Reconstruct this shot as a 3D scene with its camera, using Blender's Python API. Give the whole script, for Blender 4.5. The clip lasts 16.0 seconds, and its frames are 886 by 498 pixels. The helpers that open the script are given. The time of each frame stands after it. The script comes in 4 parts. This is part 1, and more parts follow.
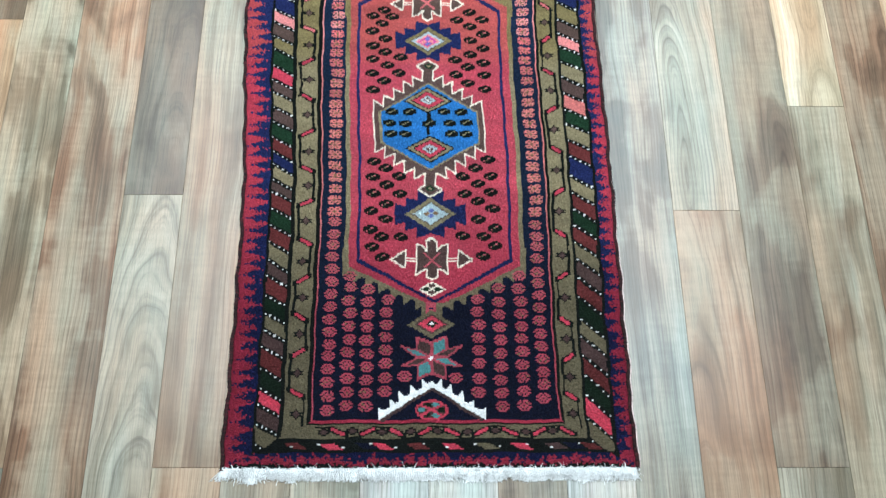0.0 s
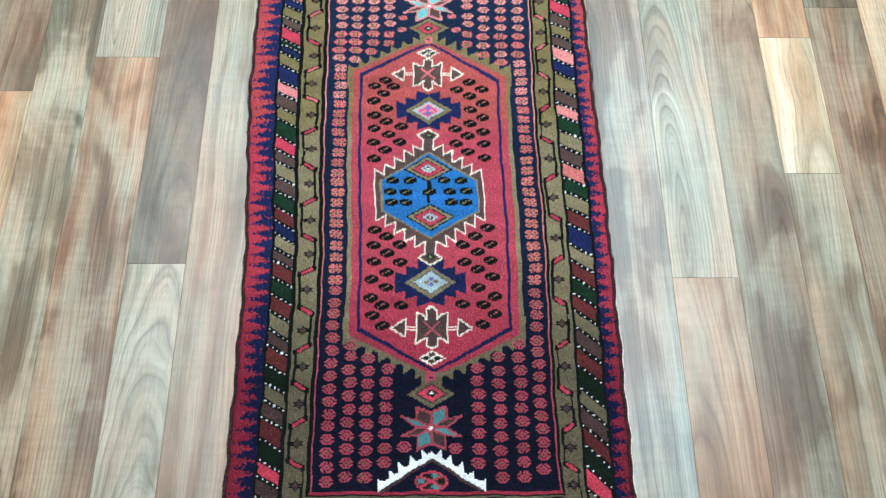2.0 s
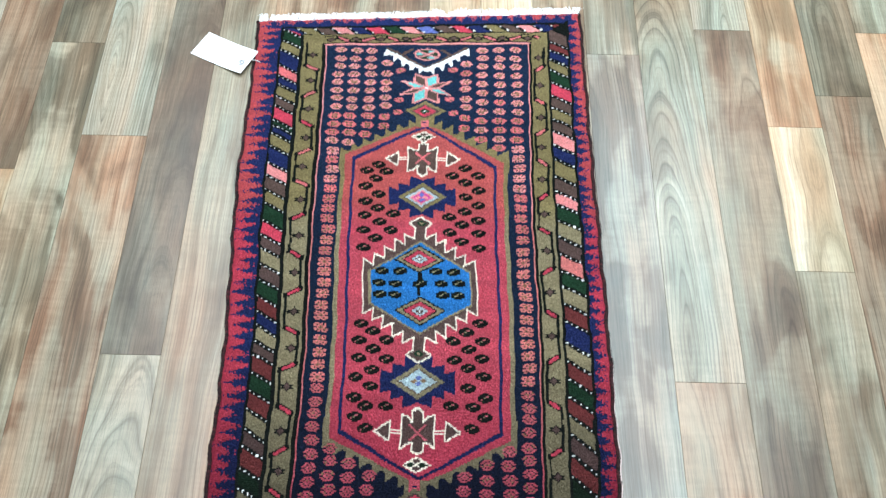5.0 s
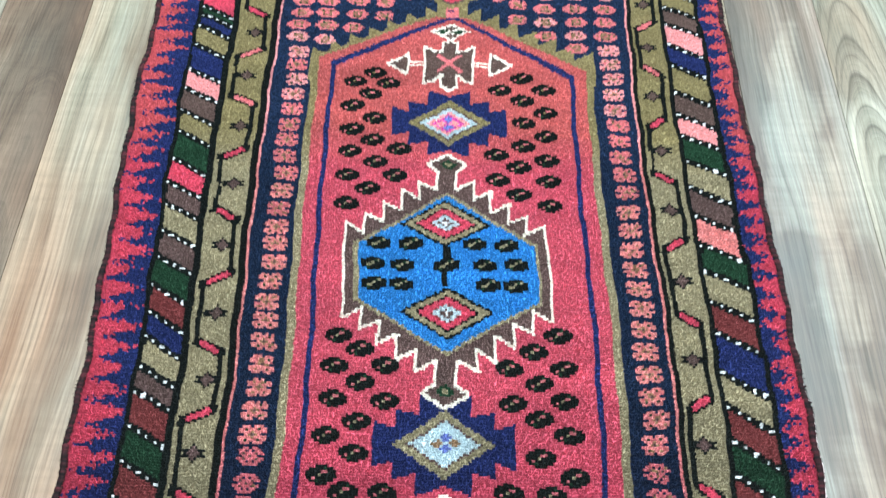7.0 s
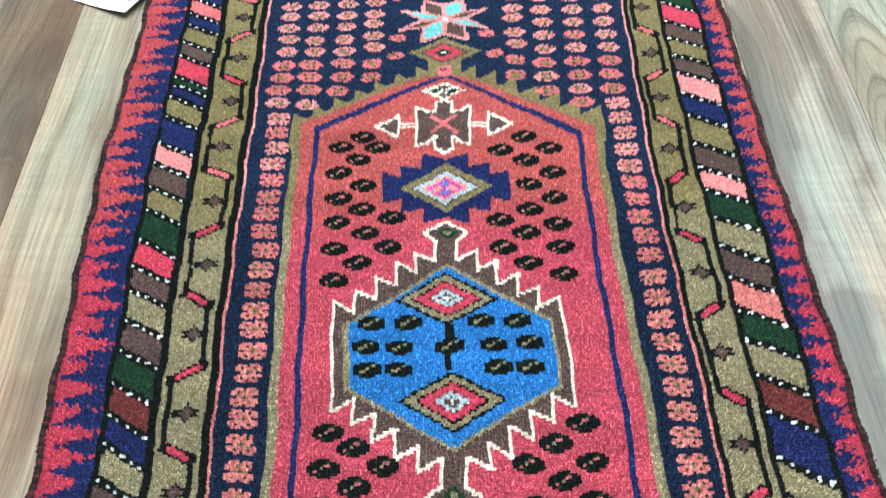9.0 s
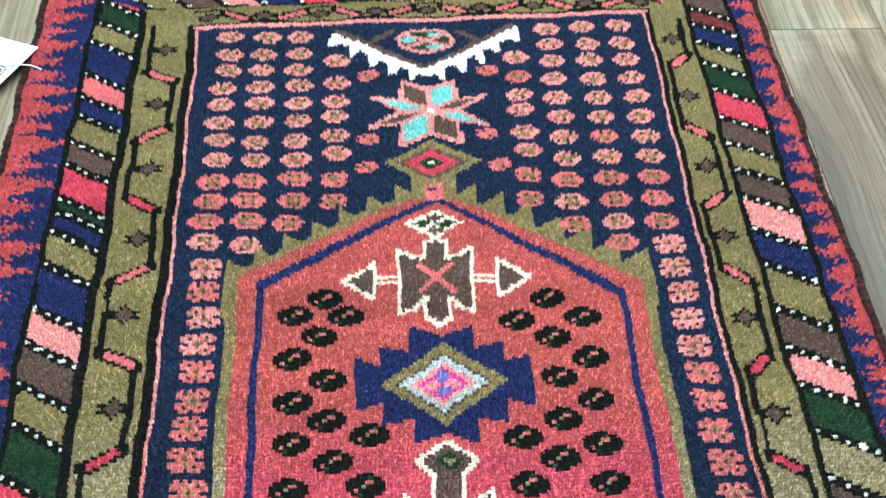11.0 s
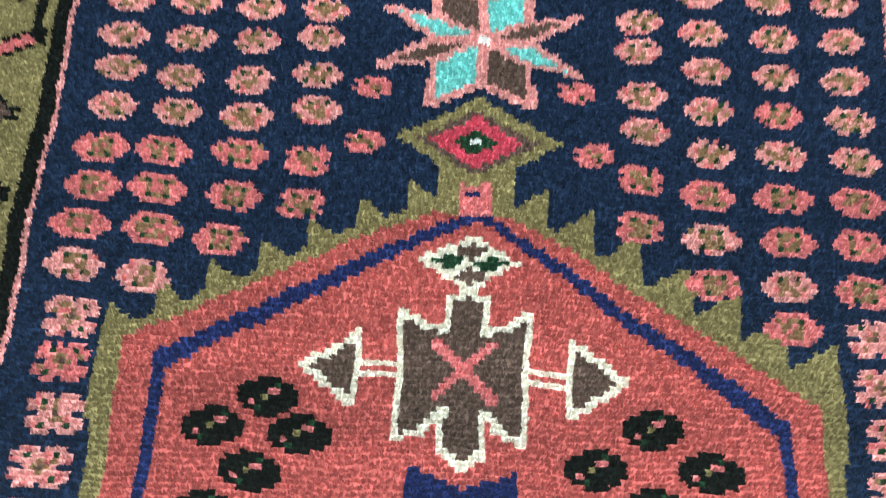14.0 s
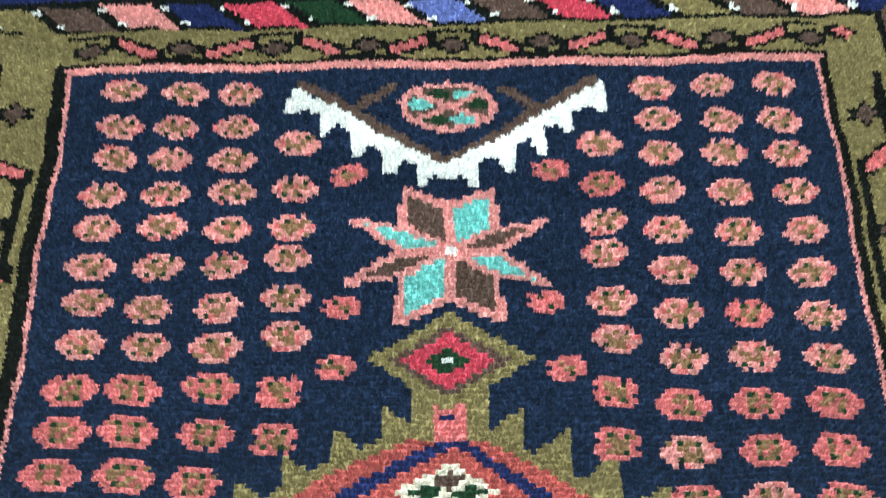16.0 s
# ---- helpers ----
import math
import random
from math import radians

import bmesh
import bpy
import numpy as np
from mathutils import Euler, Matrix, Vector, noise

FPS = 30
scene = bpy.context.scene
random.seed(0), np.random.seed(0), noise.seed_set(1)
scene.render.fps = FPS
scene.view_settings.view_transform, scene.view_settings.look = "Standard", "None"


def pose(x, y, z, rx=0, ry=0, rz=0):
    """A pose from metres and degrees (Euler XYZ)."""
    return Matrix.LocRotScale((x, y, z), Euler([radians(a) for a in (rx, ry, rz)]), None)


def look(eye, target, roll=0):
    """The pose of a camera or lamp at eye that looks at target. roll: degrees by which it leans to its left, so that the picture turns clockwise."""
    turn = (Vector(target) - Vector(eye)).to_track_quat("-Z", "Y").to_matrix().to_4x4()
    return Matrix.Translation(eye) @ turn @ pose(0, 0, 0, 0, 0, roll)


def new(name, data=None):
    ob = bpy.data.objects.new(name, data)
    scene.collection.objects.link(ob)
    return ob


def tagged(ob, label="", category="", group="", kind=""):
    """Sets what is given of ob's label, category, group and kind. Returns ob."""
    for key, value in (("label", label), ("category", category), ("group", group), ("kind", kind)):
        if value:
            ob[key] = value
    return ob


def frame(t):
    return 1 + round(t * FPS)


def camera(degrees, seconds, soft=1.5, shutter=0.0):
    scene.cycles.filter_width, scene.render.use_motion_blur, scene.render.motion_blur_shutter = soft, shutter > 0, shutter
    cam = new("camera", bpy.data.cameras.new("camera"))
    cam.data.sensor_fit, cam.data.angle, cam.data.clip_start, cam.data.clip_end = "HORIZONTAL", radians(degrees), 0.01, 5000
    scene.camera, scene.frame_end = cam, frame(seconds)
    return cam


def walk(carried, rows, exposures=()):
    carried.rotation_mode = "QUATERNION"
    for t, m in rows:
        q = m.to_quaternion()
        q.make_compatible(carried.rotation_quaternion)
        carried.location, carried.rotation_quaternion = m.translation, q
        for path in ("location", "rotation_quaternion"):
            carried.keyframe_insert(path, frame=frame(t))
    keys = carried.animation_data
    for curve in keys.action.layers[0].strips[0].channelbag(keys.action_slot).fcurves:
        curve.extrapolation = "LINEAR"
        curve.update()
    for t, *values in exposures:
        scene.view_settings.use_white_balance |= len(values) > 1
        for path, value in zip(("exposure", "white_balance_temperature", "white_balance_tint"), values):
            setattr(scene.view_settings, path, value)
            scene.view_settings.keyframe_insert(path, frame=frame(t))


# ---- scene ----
cam = camera(52.7, 16.0, soft=1.4)
PATH = [
    (0, (-0.008, -0.835, 1.452), (0.036, -0.082, -0.401), 3.2),
    (0.5, (-0.006, -0.83, 1.46), (0.032, -0.05, -0.381), 2.6),
    (1, (0.005, -0.829, 1.466), (0.033, -0.02, -0.363), 1.9),
    (1.5, (0.005, -0.823, 1.47), (0.039, 0.012, -0.347), 2.4),
    (2, (0.006, -0.807, 1.474), (0.032, 0.046, -0.335), 1.6),
    (2.5, (0.014, -0.801, 1.482), (0.017, 0.086, -0.311), -0.1),
    (3, (0.025, -0.795, 1.485), (0.018, 0.122, -0.292), -0.4),
    (3.5, (0.03, -0.791, 1.484), (0.025, 0.155, -0.278), 0.2),
    (4, (0.042, -0.786, 1.486), (0.034, 0.179, -0.266), 0.7),
    (4.2, (0.051, -0.781, 1.484), (0.041, 0.183, -0.269), 0.7),
    (6.3, (0.031, -0.505, 1.05), (0.032, 0.452, -0.706), 1.3),
    (6.5, (0.027, -0.48, 0.946), (0.018, 0.497, -0.799), 1.1),
    (7, (0.008, -0.451, 0.766), (-0.014, 0.606, -0.931), 0.4),
    (7.5, (0.012, -0.443, 0.66), (-0.01, 0.678, -0.996), -0.5),
    (8, (-0.018, -0.434, 0.64), (-0.003, 0.718, -0.996), 1.7),
    (8.5, (-0.011, -0.409, 0.645), (-0.004, 0.766, -0.974), 0.5),
    (9, (0.012, -0.399, 0.671), (-0.024, 0.815, -0.918), -2.6),
    (9.5, (0.028, -0.395, 0.661), (0.021, 0.876, -0.883), -1.7),
    (10, (-0.015, -0.294, 0.646), (0.066, 0.951, -0.917), 1.3),
    (10.2, (-0.035, -0.251, 0.63), (0.075, 0.968, -0.952), 2.2),
    (12.3, (-0.016, 0.101, 0.5), (-0.02, 1.035, -1.268), -0.6),
    (12.5, (-0.017, 0.118, 0.479), (-0.056, 1.006, -1.312), -2.6),
    (13, (-0.009, 0.158, 0.413), (-0.105, 0.902, -1.441), -6.1),
    (13.5, (-0.009, 0.191, 0.375), (-0.078, 0.866, -1.506), -3.0),
    (14, (-0.017, 0.177, 0.39), (0.0, 0.912, -1.471), 4.8),
    (14.5, (-0.022, 0.185, 0.407), (0.013, 0.94, -1.445), 6.0),
    (15, (-0.016, 0.206, 0.414), (-0.007, 0.996, -1.424), 2.8),
    (15.5, (-0.015, 0.23, 0.414), (-0.01, 1.031, -1.419), 1.4),
    (16, (-0.009, 0.251, 0.419), (0.018, 1.099, -1.392), 2.0),
]
EXPOSURES = [(0.0, 0.02, 6050, 9), (4.2, 0.04, 6050, 9), (6.3, 0.12, 6000, 9), (7.0, 0.36, 5950, 8), (9.5, 0.32, 6200, 8), (10.2, 0.30, 6250, 7),
             (12.3, -0.2, 6350, 2), (13.0, -0.26, 6350, 0), (16.0, -0.36, 6500, 0)]
walk(cam, [(t, look(eye, target, roll)) for t, eye, target, roll in PATH], EXPOSURES)

# ---- world and light: a closed white room, lit from its ceiling ----
world = bpy.data.worlds.new("world")
scene.world = world
world.use_nodes = True
world.node_tree.nodes["Background"].inputs["Color"].default_value = (0.9, 0.95, 1.0, 1)
world.node_tree.nodes["Background"].inputs["Strength"].default_value = 0.05


def ceiling_lamp(x, y, watts, sx, sy, colour):
    data = bpy.data.lights.new("ceiling_lamp", "AREA")
    data.shape, data.size, data.size_y = "RECTANGLE", sx, sy
    data.energy, data.color = watts, colour
    lamp = new("ceiling_lamp", data)
    lamp.matrix_world = pose(x, y, 2.66)
    return lamp


WHITE = (0.89, 1.0, 1.03)
# the lit part of the shop ceiling, above and ahead of the rug
ceiling_lamp(0.1, 1.2, 255, 2.9, 2.6, WHITE)


# ---- materials ----
def node(tree, kind, **given):
    made = tree.nodes.new(kind)
    for key, value in given.items():
        made.inputs[key.replace("_", " ")].default_value = value
    return made


def start_material(name):
    m = bpy.data.materials.new(name)
    m.use_nodes = True
    return m, m.node_tree, m.node_tree.nodes["Principled BSDF"], m.node_tree.links


def mapped(tree, source, scale):
    place = tree.nodes.new("ShaderNodeMapping")
    place.inputs["Scale"].default_value = scale
    tree.links.new(source, place.inputs["Vector"])
    return place.outputs["Vector"]


def math_node(tree, what, a, b):
    made = tree.nodes.new("ShaderNodeMath")
    made.operation = what
    for slot, value in zip(made.inputs, (a, b)):
        if isinstance(value, (int, float)):
            slot.default_value = value
        else:
            tree.links.new(value, slot)
    return made.outputs[0]


def mixed(tree, fac, a, b, blend="MIX"):
    made = tree.nodes.new("ShaderNodeMix")
    made.data_type, made.blend_type = "RGBA", blend
    for slot, value in ((made.inputs[0], fac), (made.inputs[6], a), (made.inputs[7], b)):
        if isinstance(value, (int, float)):
            slot.default_value = value
        elif isinstance(value, tuple):
            slot.default_value = (*value, 1)
        else:
            tree.links.new(value, slot)
    return made.outputs[2]


def ramp(tree, fac, *stops):
    made = tree.nodes.new("ShaderNodeValToRGB")
    e = made.color_ramp.elements
    while len(e) < len(stops):
        e.new(0.5)
    for slot, (at, colour) in zip(e, stops):
        slot.position, slot.color = at, (*colour, 1) if isinstance(colour, tuple) else (colour, colour, colour, 1)
    tree.links.new(fac, made.inputs[0])
    return made.outputs[0]


def noise_out(tree, vector, scale, detail=3, rough=0.6):
    made = node(tree, "ShaderNodeTexNoise", Scale=scale, Detail=detail, Roughness=rough)
    tree.links.new(vector, made.inputs["Vector"])
    return made.outputs["Fac"]


def wool(name, colour, south=None, north=None, spread=0.36):
    """Dyed pile: fibre streaks, faint weft lines and uneven dye lots along the length. south: near-end colour, dye
    change plus painted-in shade.
    """
    m, tree, shader, links = start_material(name)
    where = tree.nodes.new("ShaderNodeTexCoord").outputs["Object"]
    fibre = noise_out(tree, mapped(tree, where, (1100, 430, 300)), 1.0, 3, 0.7)
    clump = noise_out(tree, mapped(tree, where, (330, 240, 100)), 1.0, 2)
    lots = noise_out(tree, mapped(tree, where, (3, 34, 1)), 1.0, 3)
    base = colour
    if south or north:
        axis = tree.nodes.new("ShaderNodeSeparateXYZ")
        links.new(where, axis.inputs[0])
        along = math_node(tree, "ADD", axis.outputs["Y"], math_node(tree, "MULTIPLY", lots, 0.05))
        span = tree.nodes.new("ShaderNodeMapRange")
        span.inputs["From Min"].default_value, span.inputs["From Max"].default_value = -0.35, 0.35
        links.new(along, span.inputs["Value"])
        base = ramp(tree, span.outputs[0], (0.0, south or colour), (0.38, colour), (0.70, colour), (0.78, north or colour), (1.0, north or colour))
    shade = math_node(tree, "ADD", math_node(tree, "MULTIPLY", fibre, 0.22), math_node(tree, "MULTIPLY", clump, 0.78))
    geometry = tree.nodes.new("ShaderNodeNewGeometry")
    value = ramp(tree, shade, (0.32, 1 - spread * 0.8), (0.52, 1.0), (0.70, 1 + spread * 1.1))
    out = mixed(tree, 1.0, base, value, "MULTIPLY")
    out = mixed(tree, 1.0, out, ramp(tree, geometry.outputs["Random Per Island"], (0.0, 1 - spread * 0.30), (1.0, 1 + spread * 0.40)), "MULTIPLY")
    lot_value = ramp(tree, lots, (0.3, 0.90), (0.7, 1.22))
    out = mixed(tree, 1.0, out, lot_value, "MULTIPLY")
    links.new(out, shader.inputs["Base Color"])
    shader.inputs["Roughness"].default_value = 0.8
    shader.inputs["Specular IOR Level"].default_value = 0.07
    shader.inputs["Sheen Weight"].default_value = 0.14
    shader.inputs["Sheen Roughness"].default_value = 0.4
    bump = node(tree, "ShaderNodeBump", Strength=0.3, Distance=0.0008)
    links.new(shade, bump.inputs["Height"])
    links.new(bump.outputs[0], shader.inputs["Normal"])
    return m


# second colour: the near end, darkened to carry the shade that falls there
DYES = {
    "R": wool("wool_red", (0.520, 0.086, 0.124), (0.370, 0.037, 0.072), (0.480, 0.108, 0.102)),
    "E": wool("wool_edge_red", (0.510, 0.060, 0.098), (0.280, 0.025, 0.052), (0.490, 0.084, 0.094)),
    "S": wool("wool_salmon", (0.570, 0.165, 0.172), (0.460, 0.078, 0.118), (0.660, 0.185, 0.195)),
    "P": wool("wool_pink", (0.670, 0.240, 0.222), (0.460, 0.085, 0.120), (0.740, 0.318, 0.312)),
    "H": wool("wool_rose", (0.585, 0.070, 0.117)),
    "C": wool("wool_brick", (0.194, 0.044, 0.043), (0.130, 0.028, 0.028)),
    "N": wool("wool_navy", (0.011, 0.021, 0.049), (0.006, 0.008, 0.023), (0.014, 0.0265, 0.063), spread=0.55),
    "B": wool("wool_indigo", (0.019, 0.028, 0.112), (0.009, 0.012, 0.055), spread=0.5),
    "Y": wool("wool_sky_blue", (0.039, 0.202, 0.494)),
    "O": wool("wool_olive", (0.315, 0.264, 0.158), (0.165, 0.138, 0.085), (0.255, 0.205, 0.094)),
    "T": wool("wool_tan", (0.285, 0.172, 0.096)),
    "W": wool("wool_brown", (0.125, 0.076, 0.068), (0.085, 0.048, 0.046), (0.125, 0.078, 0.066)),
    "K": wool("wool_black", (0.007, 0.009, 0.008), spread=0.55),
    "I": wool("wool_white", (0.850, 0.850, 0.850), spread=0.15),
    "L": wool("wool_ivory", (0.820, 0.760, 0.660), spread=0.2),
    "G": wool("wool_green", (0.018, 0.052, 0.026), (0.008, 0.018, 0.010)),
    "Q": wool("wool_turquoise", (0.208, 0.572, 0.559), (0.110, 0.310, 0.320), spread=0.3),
    "Z": wool("wool_pale_blue", (0.470, 0.560, 0.590), spread=0.25),
    "V": wool("wool_violet", (0.150, 0.190, 0.480)),
    "M": wool("wool_magenta", (0.572, 0.078, 0.312)),
}


def cotton(name, colour):
    m, tree, shader, links = start_material(name)
    where = tree.nodes.new("ShaderNodeTexCoord").outputs["Object"]
    grime = noise_out(tree, where, 90.0, 4)
    links.new(ramp(tree, grime, (0.3, tuple(0.72 * c for c in colour)), (0.62, colour)), shader.inputs["Base Color"])
    shader.inputs["Roughness"].default_value = 0.95
    return m


COTTON = cotton("cotton_fringe", (0.84, 0.85, 0.85))
CARD = cotton("white_card", (0.85, 0.85, 0.86))
PLASTER = cotton("white_plaster", (0.62, 0.61, 0.58))


def overcast_thread(name):
    m, tree, shader, links = start_material(name)
    where = tree.nodes.new("ShaderNodeTexCoord").outputs["Object"]
    wraps = noise_out(tree, mapped(tree, where, (10, 260, 10)), 1.0, 2)
    fine = noise_out(tree, where, 700.0, 2)
    base = ramp(tree, wraps, (0.38, (0.008, 0.007, 0.007)), (0.55, (0.030, 0.012, 0.013)), (0.72, (0.075, 0.017, 0.021)))
    links.new(mixed(tree, 1.0, base, ramp(tree, fine, (0.3, 0.6), (0.7, 1.3)), "MULTIPLY"), shader.inputs["Base Color"])
    shader.inputs["Roughness"].default_value = 0.9
    shader.inputs["Specular IOR Level"].default_value = 0.08
    return m


OVERCAST = overcast_thread("overcast_wool")


TONE, GREYING = 0.430, -0.20
SHADES = {
    "walnut": ((0.165, 0.123, 0.094), (0.262, 0.204, 0.158), (0.390, 0.320, 0.255)),
    "umber": ((0.170, 0.120, 0.090), (0.330, 0.246, 0.186), (0.500, 0.400, 0.308)),
    "russet": ((0.200, 0.130, 0.090), (0.345, 0.238, 0.172), (0.500, 0.380, 0.285)),
    "rosy": ((0.270, 0.180, 0.124), (0.460, 0.334, 0.242), (0.630, 0.502, 0.380)),
    "peach": ((0.500, 0.312, 0.206), (0.740, 0.510, 0.350), (0.900, 0.690, 0.505)),
    "copper": ((0.340, 0.215, 0.145), (0.555, 0.390, 0.280), (0.735, 0.570, 0.430)),
    "cream": ((0.702, 0.567, 0.405), (0.972, 0.810, 0.608), (1.134, 1.026, 0.837)),
    "ash": ((0.310, 0.268, 0.205), (0.545, 0.488, 0.395), (0.750, 0.688, 0.580)),
    "greige": ((0.240, 0.192, 0.136), (0.420, 0.350, 0.262), (0.600, 0.520, 0.400)),
    "olive_grey": ((0.155, 0.128, 0.092), (0.300, 0.252, 0.188), (0.500, 0.440, 0.345)),
    # near-white wood tone, bleached to stand for glare on the floor
    "pale": ((0.600, 0.585, 0.550), (0.900, 0.885, 0.850), (1.120, 1.110, 1.070)),
    "slate": ((0.180, 0.152, 0.126), (0.300, 0.260, 0.220), (0.465, 0.415, 0.360)),
    "dun": ((0.275, 0.230, 0.170), (0.470, 0.405, 0.312), (0.660, 0.590, 0.475)),
    # slate strip greyed and lightened by ceiling glare, put into the colour
    "glare_grey": ((0.245, 0.232, 0.206), (0.400, 0.384, 0.345), (0.580, 0.562, 0.512)),
}


def shade_of(kind):
    return [tuple(TONE * t * (c + GREYING * (sum(q) / 3 - c)) for c, t in zip(q, (0.99, 1.0, 1.05))) for q in SHADES[kind]]


def timber(kind, north=None, turn=0.0, pith=(0.1, 0.06, 0.03), ring=0.0055, figure=0.5, patch=0.6, seed=0.0):
    """Laminate strip with a wood print. The grain is a slice through growth rings: pith gives the sideways place of the
    heart, its depth under the face and how fast it sinks to the north. north: a second tone beyond y = turn."""
    m, tree, shader, links = start_material("timber_" + kind)
    dark, mid, light = shade_of(kind)
    where = tree.nodes.new("ShaderNodeTexCoord").outputs["Object"]
    info = tree.nodes.new("ShaderNodeObjectInfo")
    shift = tree.nodes.new("ShaderNodeVectorMath")
    shift.operation = "MULTIPLY_ADD"
    links.new(info.outputs["Random"], shift.inputs[0])
    shift.inputs[1].default_value = (7.3, 31.0, 0.0)
    links.new(where, shift.inputs[2])
    moved = tree.nodes.new("ShaderNodeVectorMath")
    moved.inputs[1].default_value = (seed * 1.7, seed * 5.3, 0)
    links.new(shift.outputs[0], moved.inputs[0])
    straight = moved.outputs[0]
    spot = tree.nodes.new("ShaderNodeSeparateXYZ")
    links.new(where, spot.inputs[0])

    def centred(vector, scale, size, detail=2):
        return math_node(tree, "MULTIPLY", math_node(tree, "SUBTRACT", noise_out(tree, mapped(tree, vector, scale), 1.0, detail, 0.5), 0.5), size)

    # growth rings
    off = math_node(tree, "ADD", math_node(tree, "SUBTRACT", spot.outputs["X"], pith[0]), centred(straight, (6, 2.6, 1), 0.030))
    depth = math_node(tree, "ADD", math_node(tree, "ADD", math_node(tree, "MULTIPLY", spot.outputs["Y"], pith[2]), pith[1]), centred(straight, (4, 3.4, 1), 0.030))
    radius = math_node(tree, "SQRT", math_node(tree, "ADD", math_node(tree, "MULTIPLY", off, off), math_node(tree, "MULTIPLY", depth, depth)), 0.0)
    radius = math_node(tree, "ADD", radius, centred(straight, (34, 9, 1), 0.0022))
    rings = tree.nodes.new("ShaderNodeCombineXYZ")
    links.new(radius, rings.inputs[0])
    links.new(math_node(tree, "ADD", math_node(tree, "MULTIPLY", spot.outputs["Y"], 0.02), seed), rings.inputs[1])
    bands = noise_out(tree, mapped(tree, rings.outputs[0], (46, 24, 1)), 1.0, 3, 0.55)
    lines = noise_out(tree, mapped(tree, rings.outputs[0], (330, 130, 1)), 1.0, 4, 0.7)
    phase = math_node(tree, "FRACT", math_node(tree, "ADD", math_node(tree, "DIVIDE", radius, ring), math_node(tree, "MULTIPLY", bands, 1.6)), 0.0)
    late = ramp(tree, phase, (0.0, 0.66), (0.10, 1.02), (0.40, 1.08), (0.70, 0.98), (0.90, 0.80), (0.97, 0.60), (1.0, 0.66))
    # pores, cross-grain chatter and smoky patches
    pores = noise_out(tree, mapped(tree, straight, (520, 11, 1)), 1.0, 3, 0.75)
    flame = noise_out(tree, mapped(tree, straight, (16, 105, 1)), 1.0, 3, 0.6)
    cloud = node(tree, "ShaderNodeTexNoise", Scale=1.0, Detail=3.0, Roughness=0.5, Distortion=0.5)
    links.new(mapped(tree, straight, (9, 4.2, 1)), cloud.inputs["Vector"])
    smoke = math_node(tree, "ADD", cloud.outputs["Fac"], math_node(tree, "MULTIPLY", math_node(tree, "SUBTRACT", bands, 0.5), 0.22))
    smoke = math_node(tree, "ADD", smoke, math_node(tree, "MULTIPLY", math_node(tree, "SUBTRACT", flame, 0.5), 0.05))
    colour = ramp(tree, bands, (0.30, dark), (0.50, mid), (0.72, light))
    if north:
        d2, m2, l2 = shade_of(north)
        span = tree.nodes.new("ShaderNodeMapRange")
        span.inputs["From Min"].default_value, span.inputs["From Max"].default_value = turn - 0.12, turn + 0.12
        links.new(math_node(tree, "ADD", spot.outputs["Y"], centred(straight, (14, 6, 1), 0.40)), span.inputs["Value"])
        colour = mixed(tree, span.outputs[0], colour, ramp(tree, bands, (0.30, d2), (0.50, m2), (0.72, l2)))
    pale = tuple(0.5 * (p + q) for p, q in zip(light, (0.420, 0.382, 0.305)))
    colour = mixed(tree, ramp(tree, smoke, (0.475, 0.0), (0.545, patch * 0.65), (0.66, patch)), colour, pale)
    colour = mixed(tree, ramp(tree, smoke, (0.33, 0.65), (0.46, 0.0)), colour, tuple(0.85 * c for c in dark))
    hue = noise_out(tree, mapped(tree, rings.outputs[0], (26, 60, 1)), 1.0, 2, 0.5)
    colour = mixed(tree, 1.0, colour, ramp(tree, hue, (0.38, (1.06, 0.985, 0.92)), (0.5, (1.01, 1.0, 0.97)), (0.62, (0.965, 1.01, 0.98))), "MULTIPLY")
    warm = noise_out(tree, mapped(tree, straight, (11, 3.0, 1)), 1.0, 2, 0.5)
    colour = mixed(tree, 1.0, colour, ramp(tree, warm, (0.38, (1.10, 0.97, 0.88)), (0.62, (0.94, 1.01, 1.0))), "MULTIPLY")
    there = ramp(tree, noise_out(tree, mapped(tree, straight, (7, 2.0, 1)), 1.0, 2), (0.36, 0.25 * figure), (0.54, figure))
    colour = mixed(tree, there, colour, mixed(tree, 1.0, colour, late, "MULTIPLY"))
    colour = mixed(tree, 1.0, colour, ramp(tree, lines, (0.30, 0.60), (0.46, 0.98), (0.70, 1.15)), "MULTIPLY")
    colour = mixed(tree, 1.0, colour, ramp(tree, pores, (0.34, 0.74), (0.56, 1.06)), "MULTIPLY")
    chatter = mixed(tree, ramp(tree, smoke, (0.46, 0.25), (0.60, 1.0)), (1.0, 1.0, 1.0), ramp(tree, flame, (0.32, 0.925), (0.68, 1.065)))
    colour = mixed(tree, 1.0, colour, chatter, "MULTIPLY")
    links.new(colour, shader.inputs["Base Color"])
    shader.inputs["Roughness"].default_value = 0.27
    shader.inputs["Specular IOR Level"].default_value = 0.34
    bump = node(tree, "ShaderNodeBump", Strength=0.12, Distance=0.0006)
    links.new(pores, bump.inputs["Height"])
    links.new(bump.outputs[0], shader.inputs["Normal"])
    return m


WOODS = {kind: timber(kind, seed=0.37 * n) for n, kind in enumerate(SHADES)}


